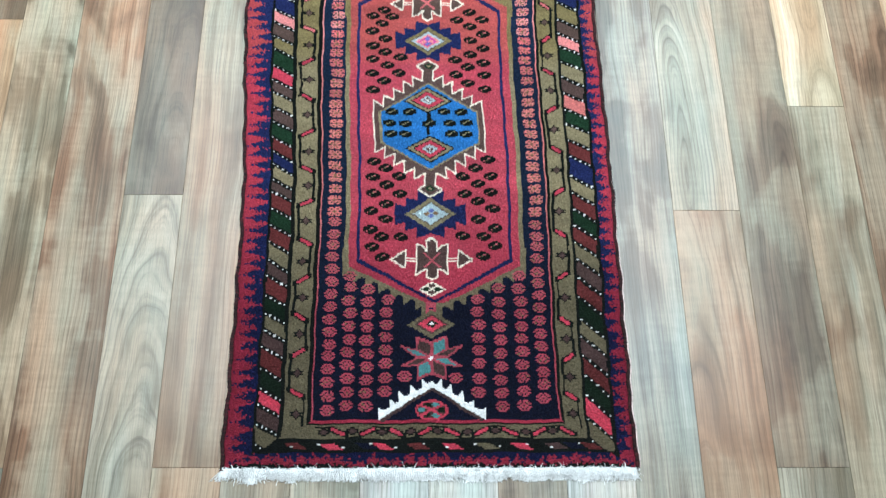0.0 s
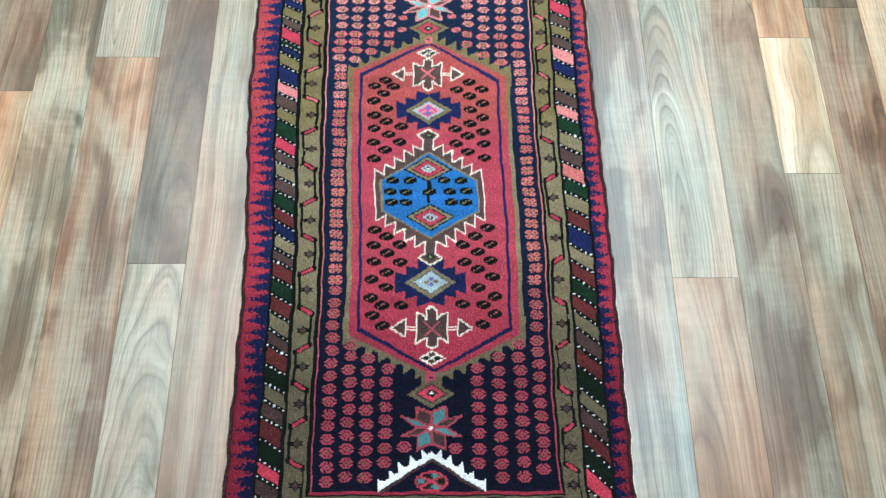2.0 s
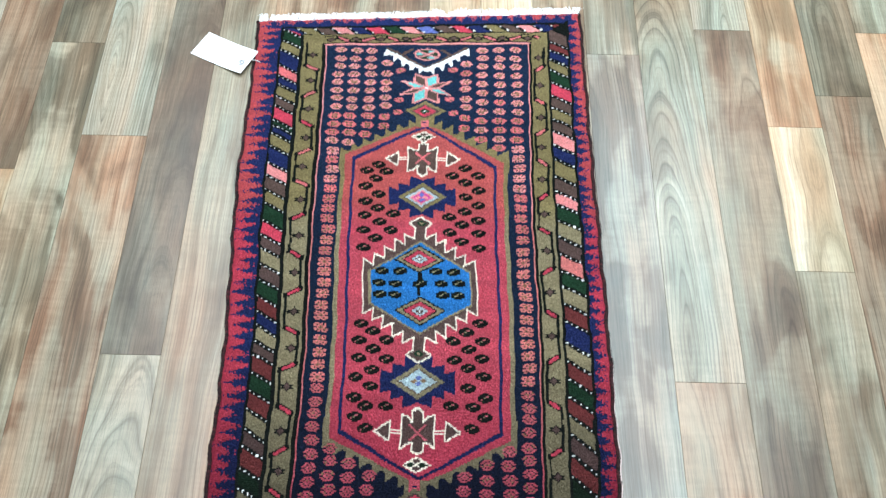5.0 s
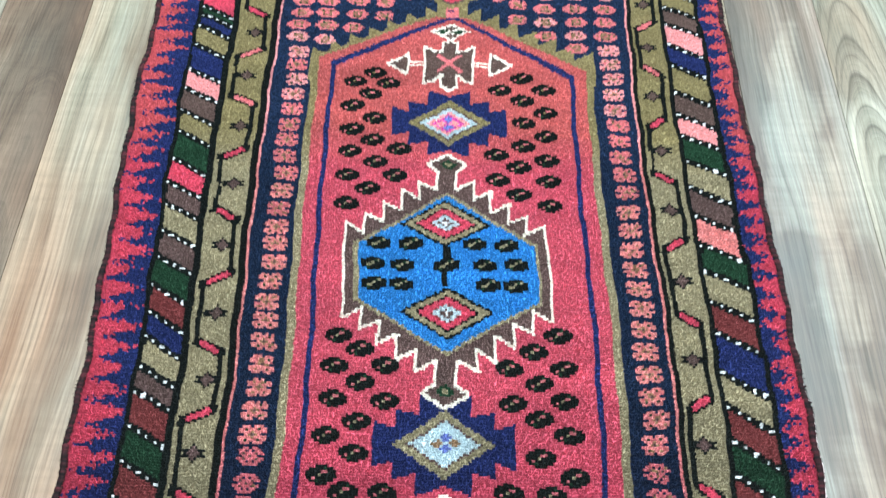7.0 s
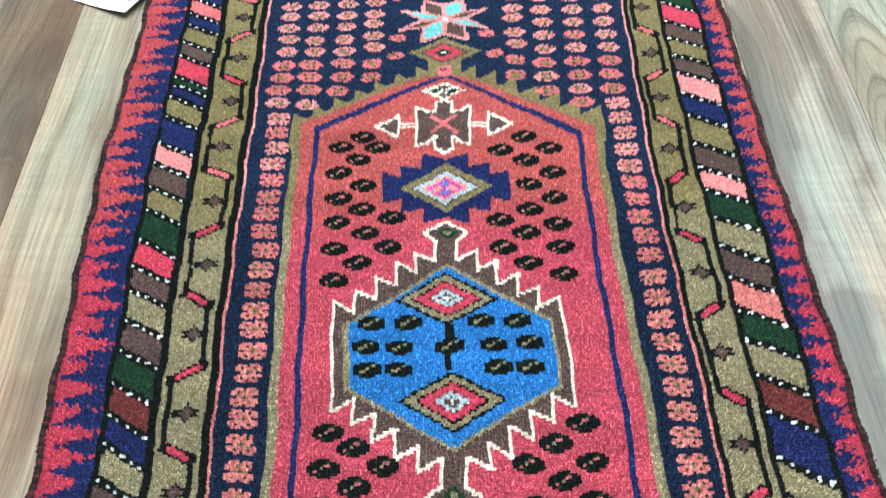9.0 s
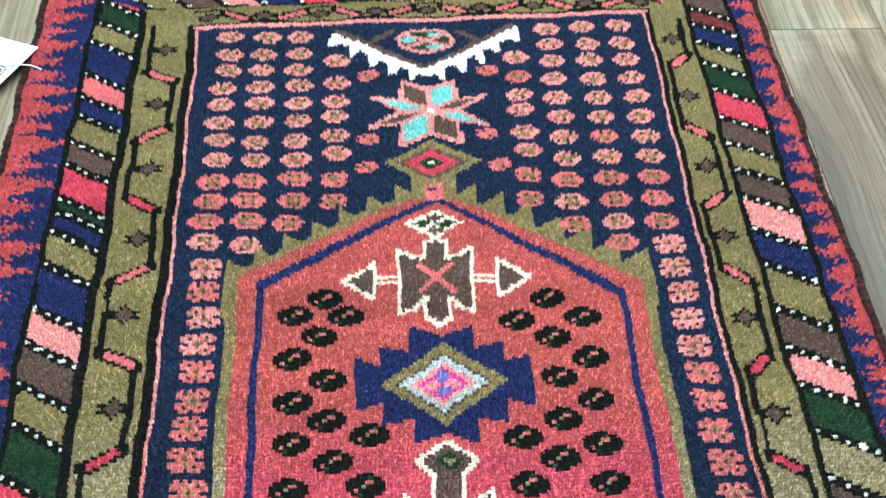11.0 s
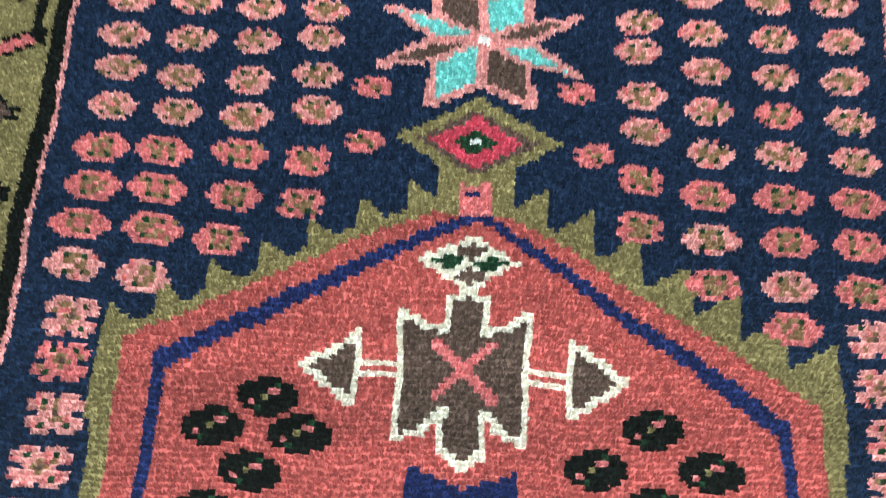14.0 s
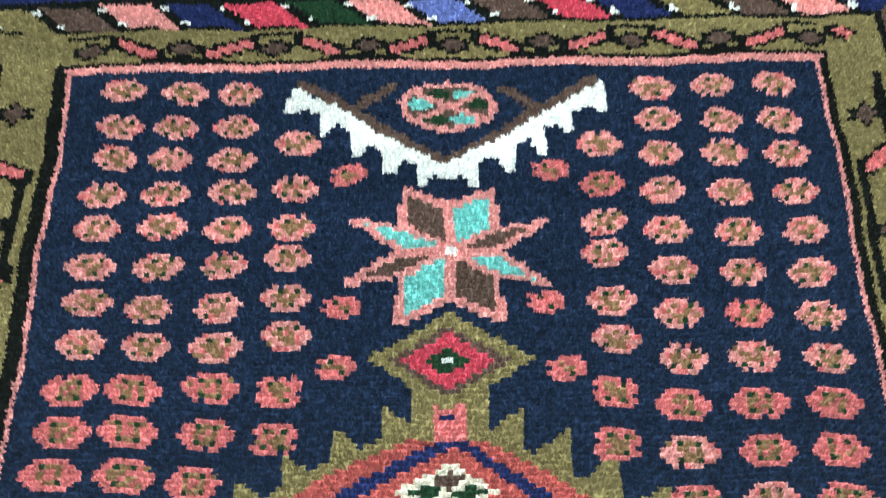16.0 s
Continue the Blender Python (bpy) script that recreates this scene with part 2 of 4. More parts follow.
# ---- mesh helpers ----
def mesh_object(name, verts, faces, materials, parent=None, index=None, smooth=False):
    me = bpy.data.meshes.new(name)
    me.from_pydata(verts, [], faces)
    for m in materials:
        me.materials.append(m)
    if index is not None:
        me.polygons.foreach_set("material_index", index)
    if smooth:
        me.polygons.foreach_set("use_smooth", [True] * len(me.polygons))
    me.update()
    ob = new(name, me)
    if parent:
        ob.parent = parent
    return ob


def part(name, bm, material, parent, label=""):
    me = bpy.data.meshes.new(name)
    bm.to_mesh(me)
    bm.free()
    me.materials.append(material)
    ob = new(name, me)
    ob.parent = parent
    return tagged(ob, label)


def box_bm(x0, x1, y0, y1, z0, z1, bevel=0.0):
    bm = bmesh.new()
    bmesh.ops.create_cube(bm, size=1)
    for v in bm.verts:
        v.co = Vector(((x0 + x1) / 2 + v.co.x * (x1 - x0), (y0 + y1) / 2 + v.co.y * (y1 - y0), (z0 + z1) / 2 + v.co.z * (z1 - z0)))
    if bevel:
        bmesh.ops.bevel(bm, geom=[e for e in bm.edges if all(v.co.z > (z0 + z1) / 2 for v in e.verts)], offset=bevel, segments=1, affect="EDGES")
    return bm


def structure(name, bm, material, label, category):
    me = bpy.data.meshes.new(name)
    bm.to_mesh(me)
    bm.free()
    me.materials.append(material)
    return tagged(new(name, me), label, category, kind="structure")


# ---- the room that closes the place ----
structure("wall_north", box_bm(-2.6, 2.6, 4.0, 4.12, -0.02, 2.72), PLASTER, "plain white plastered wall of the room", "wall")
structure("wall_south", box_bm(-2.6, 2.6, -3.12, -3.0, -0.02, 2.72), PLASTER, "plain white plastered wall of the room", "wall")
structure("wall_west", box_bm(-2.72, -2.6, -3.12, 4.12, -0.02, 2.72), PLASTER, "plain white plastered wall of the room", "wall")
structure("wall_east", box_bm(2.6, 2.72, -3.12, 4.12, -0.02, 2.72), PLASTER, "plain white plastered wall of the room", "wall")
structure("ceiling", box_bm(-2.72, 2.72, -3.12, 4.12, 2.72, 2.84), PLASTER, "plain white ceiling of the room", "ceiling")
floor = structure("floor", box_bm(-2.6, 2.6, -3.0, 4.0, -0.05, -0.009), WOODS["walnut"], "wood-look laminate floor of mixed brown, grey and cream strips", "floor")


# ---- the rug: a grid of knots, each with its dye ----
NA, NB = 258, 506
Y0, Y1 = -0.626, 0.636


def spline(x, *knots):
    """Smooth line through (place, value) knots."""
    px, py = np.array(knots, float).T
    x = np.asarray(x, float)
    lin = sum(np.interp(x + o, px, py) for o in np.linspace(-0.06, 0.06, 9)) / 9
    return lin


def edge_left(y):
    return spline(y, (-0.8, -0.327), (-0.41, -0.324), (-0.14, -0.326), (0.08, -0.341), (0.22, -0.351), (0.4, -0.351), (0.8, -0.360)) + 0.0012 * np.sin(np.asarray(y) * 47) + 0.0009 * np.sin(np.asarray(y) * 113 + 1)


def edge_right(y):
    return spline(y, (-0.8, 0.337), (-0.55, 0.331), (-0.06, 0.330), (0.08, 0.328), (0.22, 0.324), (0.4, 0.322), (0.8, 0.317)) + 0.0012 * np.sin(np.asarray(y) * 43 + 2) + 0.0009 * np.sin(np.asarray(y) * 121)


def guard_left(y):
    return spline(y, (-0.8, -0.185), (-0.41, -0.188), (-0.14, -0.187), (0.08, -0.198), (0.34, -0.202), (0.8, -0.213))


def guard_right(y):
    return spline(y, (-0.8, 0.222), (-0.41, 0.208), (-0.06, 0.211), (0.08, 0.205), (0.22, 0.204), (0.8, 0.212))


def skew(y):
    """How far the far end of the rug rises from west to east, per metre across."""
    return 0.058 * np.clip((y - 0.33) / 0.30, 0, 1.2) ** 2


A_WEST, A_EAST = 0.2286, 0.8135


def on_rug(a, b, loose=0.0):
    """Place on the rug: the columns of knots follow the edges and the guard lines. loose: slack of the hand-tied rows."""
    y = Y0 + (Y1 - Y0) * b
    xs = [edge_left(y), guard_left(y), guard_right(y), edge_right(y)]
    x = np.where(a < A_WEST, xs[0] + (xs[1] - xs[0]) * a / A_WEST,
                 np.where(a < A_EAST, xs[1] + (xs[2] - xs[1]) * (a - A_WEST) / (A_EAST - A_WEST), xs[2] + (xs[3] - xs[2]) * (a - A_EAST) / (1 - A_EAST)))
    y = y + skew(y) * x
    return (x + loose * (0.0009 * np.sin(y * 61 + 3 * np.sin(x * 23)) + 0.0004 * np.sin(y * 173 + x * 40)),
            y + loose * (0.0009 * np.sin(x * 57 + 2 * np.sin(y * 31)) + 0.0004 * np.sin(x * 190 + y * 35)))


ai, bi = np.meshgrid((np.arange(NA) + 0.5) / NA, (np.arange(NB) + 0.5) / NB)
X, Y = on_rug(ai, bi)
V = Y0 + (Y1 - Y0) * bi
DYE_KEYS = list(DYES)
dye = np.full(X.shape, DYE_KEYS.index("N"), np.int16)
piece = np.zeros(X.shape, np.int32)
PIECES = ["navy_ground"]


def piece_id(name):
    PIECES.append(name)
    return len(PIECES) - 1


def put(mask, colour, p=None):
    dye[mask] = DYE_KEYS.index(colour)
    if p is not None:
        piece[mask] = p


T_IN = (ai - A_WEST) / (A_EAST - A_WEST)
U = -0.198 + 0.403 * T_IN


def inside(points, xs=None):
    """Which knots lie in a polygon."""
    xs = X if xs is None else xs
    hit = np.zeros(X.shape, bool)
    n = len(points)
    for k in range(n):
        (xa, ya), (xb, yb) = points[k], points[(k + 1) % n]
        if ya == yb:
            continue
        cross = (Y > min(ya, yb)) & (Y <= max(ya, yb)) & (xs < xa + (Y - ya) * (xb - xa) / (yb - ya))
        hit ^= cross
    return hit


def near_line(points, half):
    hit = np.zeros(X.shape, bool)
    for (xa, ya), (xb, yb) in zip(points, points[1:]):
        dx, dy = xb - xa, yb - ya
        s = np.clip(((X - xa) * dx + (Y - ya) * dy) / (dx * dx + dy * dy), 0, 1)
        hit |= (np.abs(X - xa - s * dx) < half) & (np.abs(Y - ya - s * dy) < half)
    return hit


def lozenge(cx, cy, w, h):
    return np.abs(X - cx) / w + np.abs(Y - cy) / h < 1


def oval(cx, cy, w, h):
    return ((X - cx) / w) ** 2 + ((Y - cy) / h) ** 2 < 1


hand_rng = random.Random(23)


def glyph(cx, cy, rows, p, swap=None, flip=False, loose_hand=False):
    """A small motif drawn knot by knot; a dot leaves the ground as it is. loose_hand: some knots stray, as the weaver tied them."""
    j0 = int(np.argmin(np.abs(V[:, 0] - (cy - skew(cy) * cx))))
    i0 = int(np.argmin(np.abs(X[j0] - cx)))
    for dj, row in enumerate(rows):
        for di, key in enumerate(row[::-1] if flip else row):
            j, i = j0 + len(rows) // 2 - dj, i0 - len(row) // 2 + di
            if loose_hand and key in "PTG":
                rim = dj in (0, len(rows) - 1) or di in (0, len(row) - 1)
                chance = hand_rng.random()
                if rim:
                    key = "." if chance < 0.06 else ("S" if chance > 0.86 else key)
                elif key == "P":
                    key = "T" if chance < 0.08 else ("S" if chance > 0.85 else key)
                else:
                    key = "P" if chance < 0.14 else ("T" if chance > 0.9 else key)
            if key != "." and 0 <= j < NB and 0 <= i < NA:
                dye[j, i] = DYE_KEYS.index((swap or {}).get(key, key))
                piece[j, i] = p


# borders: s runs from the pink guard line (0) to the outer edge (1)
gl, gr, el, er = guard_left(V), guard_right(V), edge_left(V), edge_right(V)
s_left, s_right = (gl - X) / (gl - el), (X - gr) / (er - gr)
G_TOP, G_BOT = 0.557, -0.547
s_top, s_bot = (V - G_TOP) / (Y1 - G_TOP), (G_BOT - V) / (G_BOT - Y0)
S = np.stack([s_left, s_right, s_top, s_bot])
S_all = S.max(0)
side = S.argmax(0)
# the bands of the four sides differ a little in width
STEPS = {
    0: (0.022, 0.060, 0.345, 0.385, 0.645, 0.685, 0.825, 0.11),
    1: (0.028, 0.060, 0.355, 0.400, 0.725, 0.765, 0.87, 0.09),
    2: (0.045, 0.085, 0.370, 0.400, 0.660, 0.670, 0.89, 0.08),
    3: (0.045, 0.090, 0.375, 0.450, 0.620, 0.655, 0.775, 0.055),
}
bands = {n: piece_id(n) for n in ("guard_line", "inner_black_line", "olive_border", "striped_border", "blue_edge_band", "red_toothed_edge")}
phase = np.where(side < 2, V, X)
cell = np.array([[noise.noise((3.1 * k, 1.7 * n, 0.5)) for k in range(90)] for n in range(4)])
for n, (guard, black, olive, line, stripes, rim, teeth, depth) in STEPS.items():
    at, s = side == n, S_all
    put(at & (s >= 0) & (s < guard), "P" if n < 3 else "R", bands["guard_line"])
    put(at & (s >= guard) & (s < black), "K", bands["inner_black_line"])
    put(at & (s >= black) & (s < olive), "O", bands["olive_border"])
    put(at & (s >= olive) & (s < rim), "K", bands["striped_border"])
    put(at & (s >= rim), "B", bands["blue_edge_band"])
    pitch = 0.0212 if n < 2 else (0.027 if n == 2 else 0.019)
    turn = phase / pitch + 40
    saw = np.abs((turn % 1) * 2 - 1)
    wild = cell[n][np.clip(turn.astype(int), 0, 89)] * 0.09 + np.random.default_rng(n).normal(0, 0.045, X.shape)
    put(at & (s >= rim) & (s > teeth + depth * (saw * 2 - 1) + wild), "E", bands["red_toothed_edge"])
    if n == 3:
        put(at & (s > 0.885 + wild * 0.4), "K", bands["red_toothed_edge"])


def west(s, y):
    y0 = y
    return float(guard_left(y0) - s * (guard_left(y0) - edge_left(y0)))


def east(s, y):
    y0 = y
    return float(guard_right(y0) + s * (edge_right(y0) - guard_right(y0)))


# diagonal stripes of the outer border, from the near end to the far end
WEST_CUTS = (-595, -561, -530, -504, -471, -434, -404, -374, -342, -307, -280, -246, -213, -180, -147, -123, -94, -68, -38, -5, 27, 60, 87, 116, 153, 183, 216, 245, 284, 314, 332, 346, 380, 405, 435, 457, 485, 524, 550, 579, 602)
EAST_CUTS = (-595, -560, -524, -491, -457, -423, -391, -351, -316, -282, -248, -215, -182, -149, -117, -75, -41, -6, 26, 61, 94, 129, 164, 194, 228, 268, 299, 333, 362, 391, 421, 455, 487, 514, 539, 561, 599)
WEST_DYES = "OWHGCWOGCWOCGCWOBCGWOWHGOWPBOBGHWOBSBOGH"
EAST_DYES = "OHGCWOGCWOCGCOBCOGPWOGPWOBPWOWHGOBCW"
for where, colours, breaks, s0, s1 in ((west, WEST_DYES, WEST_CUTS, 0.385, 0.645), (east, EAST_DYES, EAST_CUTS, 0.400, 0.725)):
    for k, key in enumerate(colours):
        low, high = breaks[k] / 1000, breaks[k + 1] / 1000
        y0, pitch = (low + high) / 2, high - low
        xa, xb = (where(s1, y0), where(s0, y0)) if where is west else (where(s0, y0), where(s1, y0))
        fall = 0.0105 if where is west else 0.0095 + 0.008 * min(1, max(0, (0.0 - y0) / 0.4))
        half = pitch / 2 - 0.0042
        area = inside([(xa, y0 + fall - half), (xb, y0 - fall - half), (xb, y0 - fall + half), (xa, y0 + fall + half)])
        area &= (side < 2) & (V > -0.596) & (V < 0.606)
        put(area, key, piece_id("stripe"))
        p = piece_id("white_dots")
        for d in (0.05, 0.27, 0.50, 0.73, 0.95):
            x, y = xa + (xb - xa) * d, low + fall - 2 * fall * d
            dot = (np.abs(X - x) < 0.0015) & (np.abs(Y - y) < 0.00135)
            put(dot & (side < 2), "I", p)
# the same stripes across both ends
for colours, n, y0, half in (("BOWPBHGPVWHBOWPBC", 2, 0.597, 0.0085), ("CKHKNHKCKHKOKHKWNC", 3, -0.588, 0.0052)):
    x0, x1 = (-0.300, 0.300) if n == 2 else (-0.225, 0.275)
    pitch = (x1 - x0) / len(colours)
    for k, key in enumerate(colours):
        x = x0 + (k + 0.5) * pitch
        yc = y0 + (float(skew(y0)) * x if n == 2 else 0)
        area = inside([(x - pitch * 0.72, yc + half), (x + pitch * 0.10, yc + half), (x + pitch * 0.72, yc - half), (x - pitch * 0.10, yc - half)]) & (side == n)
        put(area, key, piece_id("stripe"))
        p = piece_id("white_dots")
        for d in (0.25, 0.75):
            xd, yd = x - pitch * (0.86 - 0.8 * d), yc + half * (1 - 2 * d)
            if n == 3 and (k + int(d * 4)) % 3:
                continue
            put((np.abs(X - xd) < 0.0024) & (np.abs(Y - yd) < 0.0016) & (side == n), "I", p)

# meander of the olive border: black verticals, red slashes, small dark diamonds
WEST_BARS = (-502, -433, -373, -305, -234, -160, -92, -18, 56, 137, 210, 282, 349, 421, 489, 560)
EAST_BARS = (-509, -442, -380, -298, -217, -137, -50, 33, 116, 191, 267, 339, 414, 498, 560)
bud = ["....K....", "...KWK...", "KKKWWWKKK", ".KWWWWWK.", "KKKWWWKKK", "...KWK...", "....K...."]
for where, bars in ((west, WEST_BARS), (east, EAST_BARS)):
    meander = piece_id("meander_line")
    s_in, s_out = 0.115, 0.285
    s_west, s_east = (s_out, s_in) if where is west else (s_in, s_out)
    put(near_line([(where(s_east, -0.56), -0.560), (where(s_east, -0.52), bars[0] / 1000 - 0.008)], 0.0016) & (side < 2), "K", meander)
    glyph(where(0.20, -0.535), -0.537, bud, piece_id("border_diamond"))
    for k, (here, after) in enumerate(zip(bars, bars[1:])):
        y, y2 = here / 1000, after / 1000
        falling = k % 2 == 0
        lean = 0.0065 if falling else -0.0065
        xa, xb = where(s_west, y), where(s_east, y)
        put(near_line([(xa, y + lean), (xb, y - lean)], 0.0044) & (side < 2), "K", meander)
        put(near_line([(xa + 0.004, y + lean * 0.75), (xb - 0.004, y - lean * 0.75)], 0.0024), "H" if y < 0.14 or noise.noise((y * 50, 2, 2)) > 0.1 else "S", piece_id("red_bar"))
        upright = s_west if falling else s_east
        put(near_line([(where(upright, y), y + 0.007), (where(upright, y2), y2 - 0.007)], 0.0024) & (side < 2), "K", meander)
        ym = (y + y2) / 2
        put(near_line([(where(upright, ym), ym), (where(0.2, ym), ym)], 0.0012) & (side < 2), "K", meander)
        glyph(where(0.2, y), (y + y2) / 2, bud, piece_id("border_diamond"))
bud_small = ["..KKK..", "KKWWWKK", "KWWWWWK", "KKWWWKK", "..KKK.."]
for n, yc in ((2, 0.5735), (3, -0.5655)):
    x0, x1 = (-0.225, 0.232) if n == 2 else (-0.19, 0.225)
    count = 9
    pitch = (x1 - x0) / count
    meander = piece_id("meander_line")
    for k in range(count):
        x = x0 + (k + 0.5) * pitch
        yk = yc + (float(skew(yc)) * x if n == 2 else 0)
        rise = 0.0045 if k % 2 else -0.0045
        xb = x + pitch * 0.5
        put(near_line([(xb - 0.011, yk - rise), (xb + 0.011, yk + rise)], 0.0046) & (side == n), "K", meander)
        put(near_line([(xb - 0.009, yk - rise), (xb + 0.009, yk + rise)], 0.0022) & (side == n), "H" if n == 3 else "S", piece_id("red_bar"))
        glyph(x, yk, bud_small, piece_id("border_diamond"))
        put((np.abs(Y - yk + np.sign(rise) * 0.0085) < 0.0013) & (np.abs(X - x) < pitch * 0.3) & (side == n), "K", meander)

# the hexagonal field
CX = 0.0035


def hexagon(apex_n, apex_s, half, shoulder_n, shoulder_s, lift=0.0):
    return [(CX - 0.001, apex_n + lift), (CX + half, shoulder_n - 0.013 + lift), (CX + half, shoulder_s - lift), (CX + 0.001, apex_s - lift), (CX - half, shoulder_s - lift), (CX - half, shoulder_n + lift)]


frame_olive = piece_id("olive_hexagon_frame")
put(inside(hexagon(0.348, -0.345, 0.1600, 0.264, -0.268, 0.0155), U), "O", frame_olive)
for end, apex, shoulder in ((1, 0.348, 0.262), (-1, -0.345, -0.266)):
    for hand in (-1, 1):
        for k in range(7):
            xo = 0.161 - k * 0.0212
            xi = xo - 0.0205
            base = abs(shoulder) + (abs(apex) - abs(shoulder)) * (1 - xo / 0.16)
            tip, valley = base + 0.033, base + 0.019
            if xi < 0.010:
                continue
            pts = [(CX + hand * xo, end * tip), (CX + hand * xi, end * valley), (CX + hand * xi, end * (base - 0.01)), (CX + hand * xo, end * (base - 0.02))]
            put(inside(pts, U), "O", frame_olive)
red_field = piece_id("red_field")
put(inside(hexagon(0.348, -0.345, 0.1520, 0.268, -0.270, 0.0095), U), "R", red_field)
put(inside(hexagon(0.348, -0.345, 0.1376, 0.268, -0.268, 0.0030), U), "B", piece_id("blue_outline"))
put(inside(hexagon(0.348, -0.345, 0.1314, 0.267, -0.268, -0.0026), U), "R", red_field)

# pendant lozenges, eight-pointed stars, stepped white arches and roundels at both ends
for end, cx in ((1, 0.0), (-1, 0.006)):
    y = end * 0.385
    p = piece_id("pendant_lozenge")
    put((np.abs(X - cx) < 0.0190) & (end * Y > 0.346) & (end * Y < 0.380), "O", p)
    put((np.abs(X - cx) < 0.0087) & (end * Y > 0.346) & (end * Y < 0.374), "S", p)
    for rung, key in ((0.369, "W"), (0.3635, "G"), (0.358, "B")):
        put((np.abs(X - cx) < 0.0036) & (np.abs(end * Y - rung) < 0.0017), key, p)
    for w, h, key in ((0.041, 0.0245, "O"), (0.030, 0.0175, "W"), (0.0235, 0.0140, "H"), (0.011, 0.0075, "G"), (0.0038, 0.0028, "I")):
        put(lozenge(cx, y, w, h), key, p)
    y = end * 0.442
    p = piece_id("eight_pointed_star")
    tips = [(0.024, 0.035), (0.049, 0.018), (0.049, -0.016), (0.025, -0.037), (-0.024, -0.037), (-0.049, -0.016), (-0.049, 0.018), (-0.024, 0.035)]
    notch = [(0.025, 0.0125), (0.024, 0.0), (0.024, -0.0125), (0.001, -0.026), (-0.024, -0.0125), (-0.023, 0.0), (-0.025, 0.0125), (0.0, 0.026)]
    for k, (tip, after) in enumerate(zip(tips, notch)):
        before = notch[k - 1]
        kite = [(cx, y), (cx + before[0], y + before[1]), (cx + tip[0], y + tip[1]), (cx + after[0], y + after[1])]
        put(inside(kite) | near_line([kite[1], kite[2], kite[3]], 0.0016), "P", p)
    for k, (tip, after) in enumerate(zip(tips, notch)):
        before = notch[k - 1]
        mid = (tip[0] * 0.52, tip[1] * 0.52)
        kite = [(cx + mid[0] + (q[0] - mid[0]) * 0.76, y + mid[1] + (q[1] - mid[1]) * 0.76) for q in ((0, 0), before, tip, after)]
        put(inside(kite), "Q" if k in (0, 2, 4, 6) else "W", p)
    put(oval(cx, y, 0.0052, 0.0052), "P", p)
    put(oval(cx, y, 0.0032, 0.0032), "I", p)
    # arch of stepped white teeth, its tip towards the middle of the rug
    p = piece_id("white_toothed_arch")
    out, tip_in = end * 0.546, end * 0.4925
    for hand in (-1, 1):
        for k in range(5):
            xa, xb = 0.0870 - k * 0.0175, max(0.0870 - (k + 1) * 0.0175, -0.001)
            top_a, top_b = (out + (tip_in - out) * (1 - q / 0.087) for q in (xa, xb))
            shift = 0.026 * hand * xa if end > 0 else 0
            deep = end * (0.0190, 0.0225, 0.0250, 0.0255, 0.0235)[k]
            xm = xa - 0.0100
            top_m = out + (tip_in - out) * (1 - xm / 0.087)
            pts = [(cx + hand * xa, top_a + shift), (cx + hand * xb, top_b + shift), (cx + hand * xb, top_b - end * 0.0100 + shift), (cx + hand * xm, top_m - end * 0.0105 + shift), (cx + hand * (xa - (0.0045 if end > 0 else 0.0015)), top_a - deep + shift), (cx + hand * xa, top_a - deep + shift)]
            put(inside(pts), "I", p)
        put(near_line([(cx + hand * 0.081, out + 0.026 * hand * 0.08 * (end > 0)), (cx + hand * 0.002, tip_in + end * 0.003)], 0.0026) & ~(piece == p), "W", p)
        put(near_line([(cx + hand * 0.050, out - end * 0.018), (cx + hand * 0.030, out - end * 0.003)], 0.0022) & (end > 0), "W", p)
    p = piece_id("roundel")
    y = end * 0.531
    put(oval(cx, y, 0.0265, 0.0165), "P" if end > 0 else "H", p)
    put(oval(cx, y, 0.0225, 0.0135), "W", p)
    for dx, dy, key in ((-0.006, 0.008, "G"), (0.007, 0.008, "Q"), (-0.016, 0.001, "Q"), (0.016, 0.001, "G"), (-0.007, -0.008, "G"), (0.007, -0.009, "Q")):
        put(oval(cx + dx, y + dy, 0.0062, 0.0036), key, p)
    put(near_line([(cx - 0.018, y + 0.009), (cx + 0.018, y - 0.009)], 0.0016) | near_line([(cx - 0.018, y - 0.009), (cx + 0.018, y + 0.009)], 0.0016), "P" if end > 0 else "H", p)

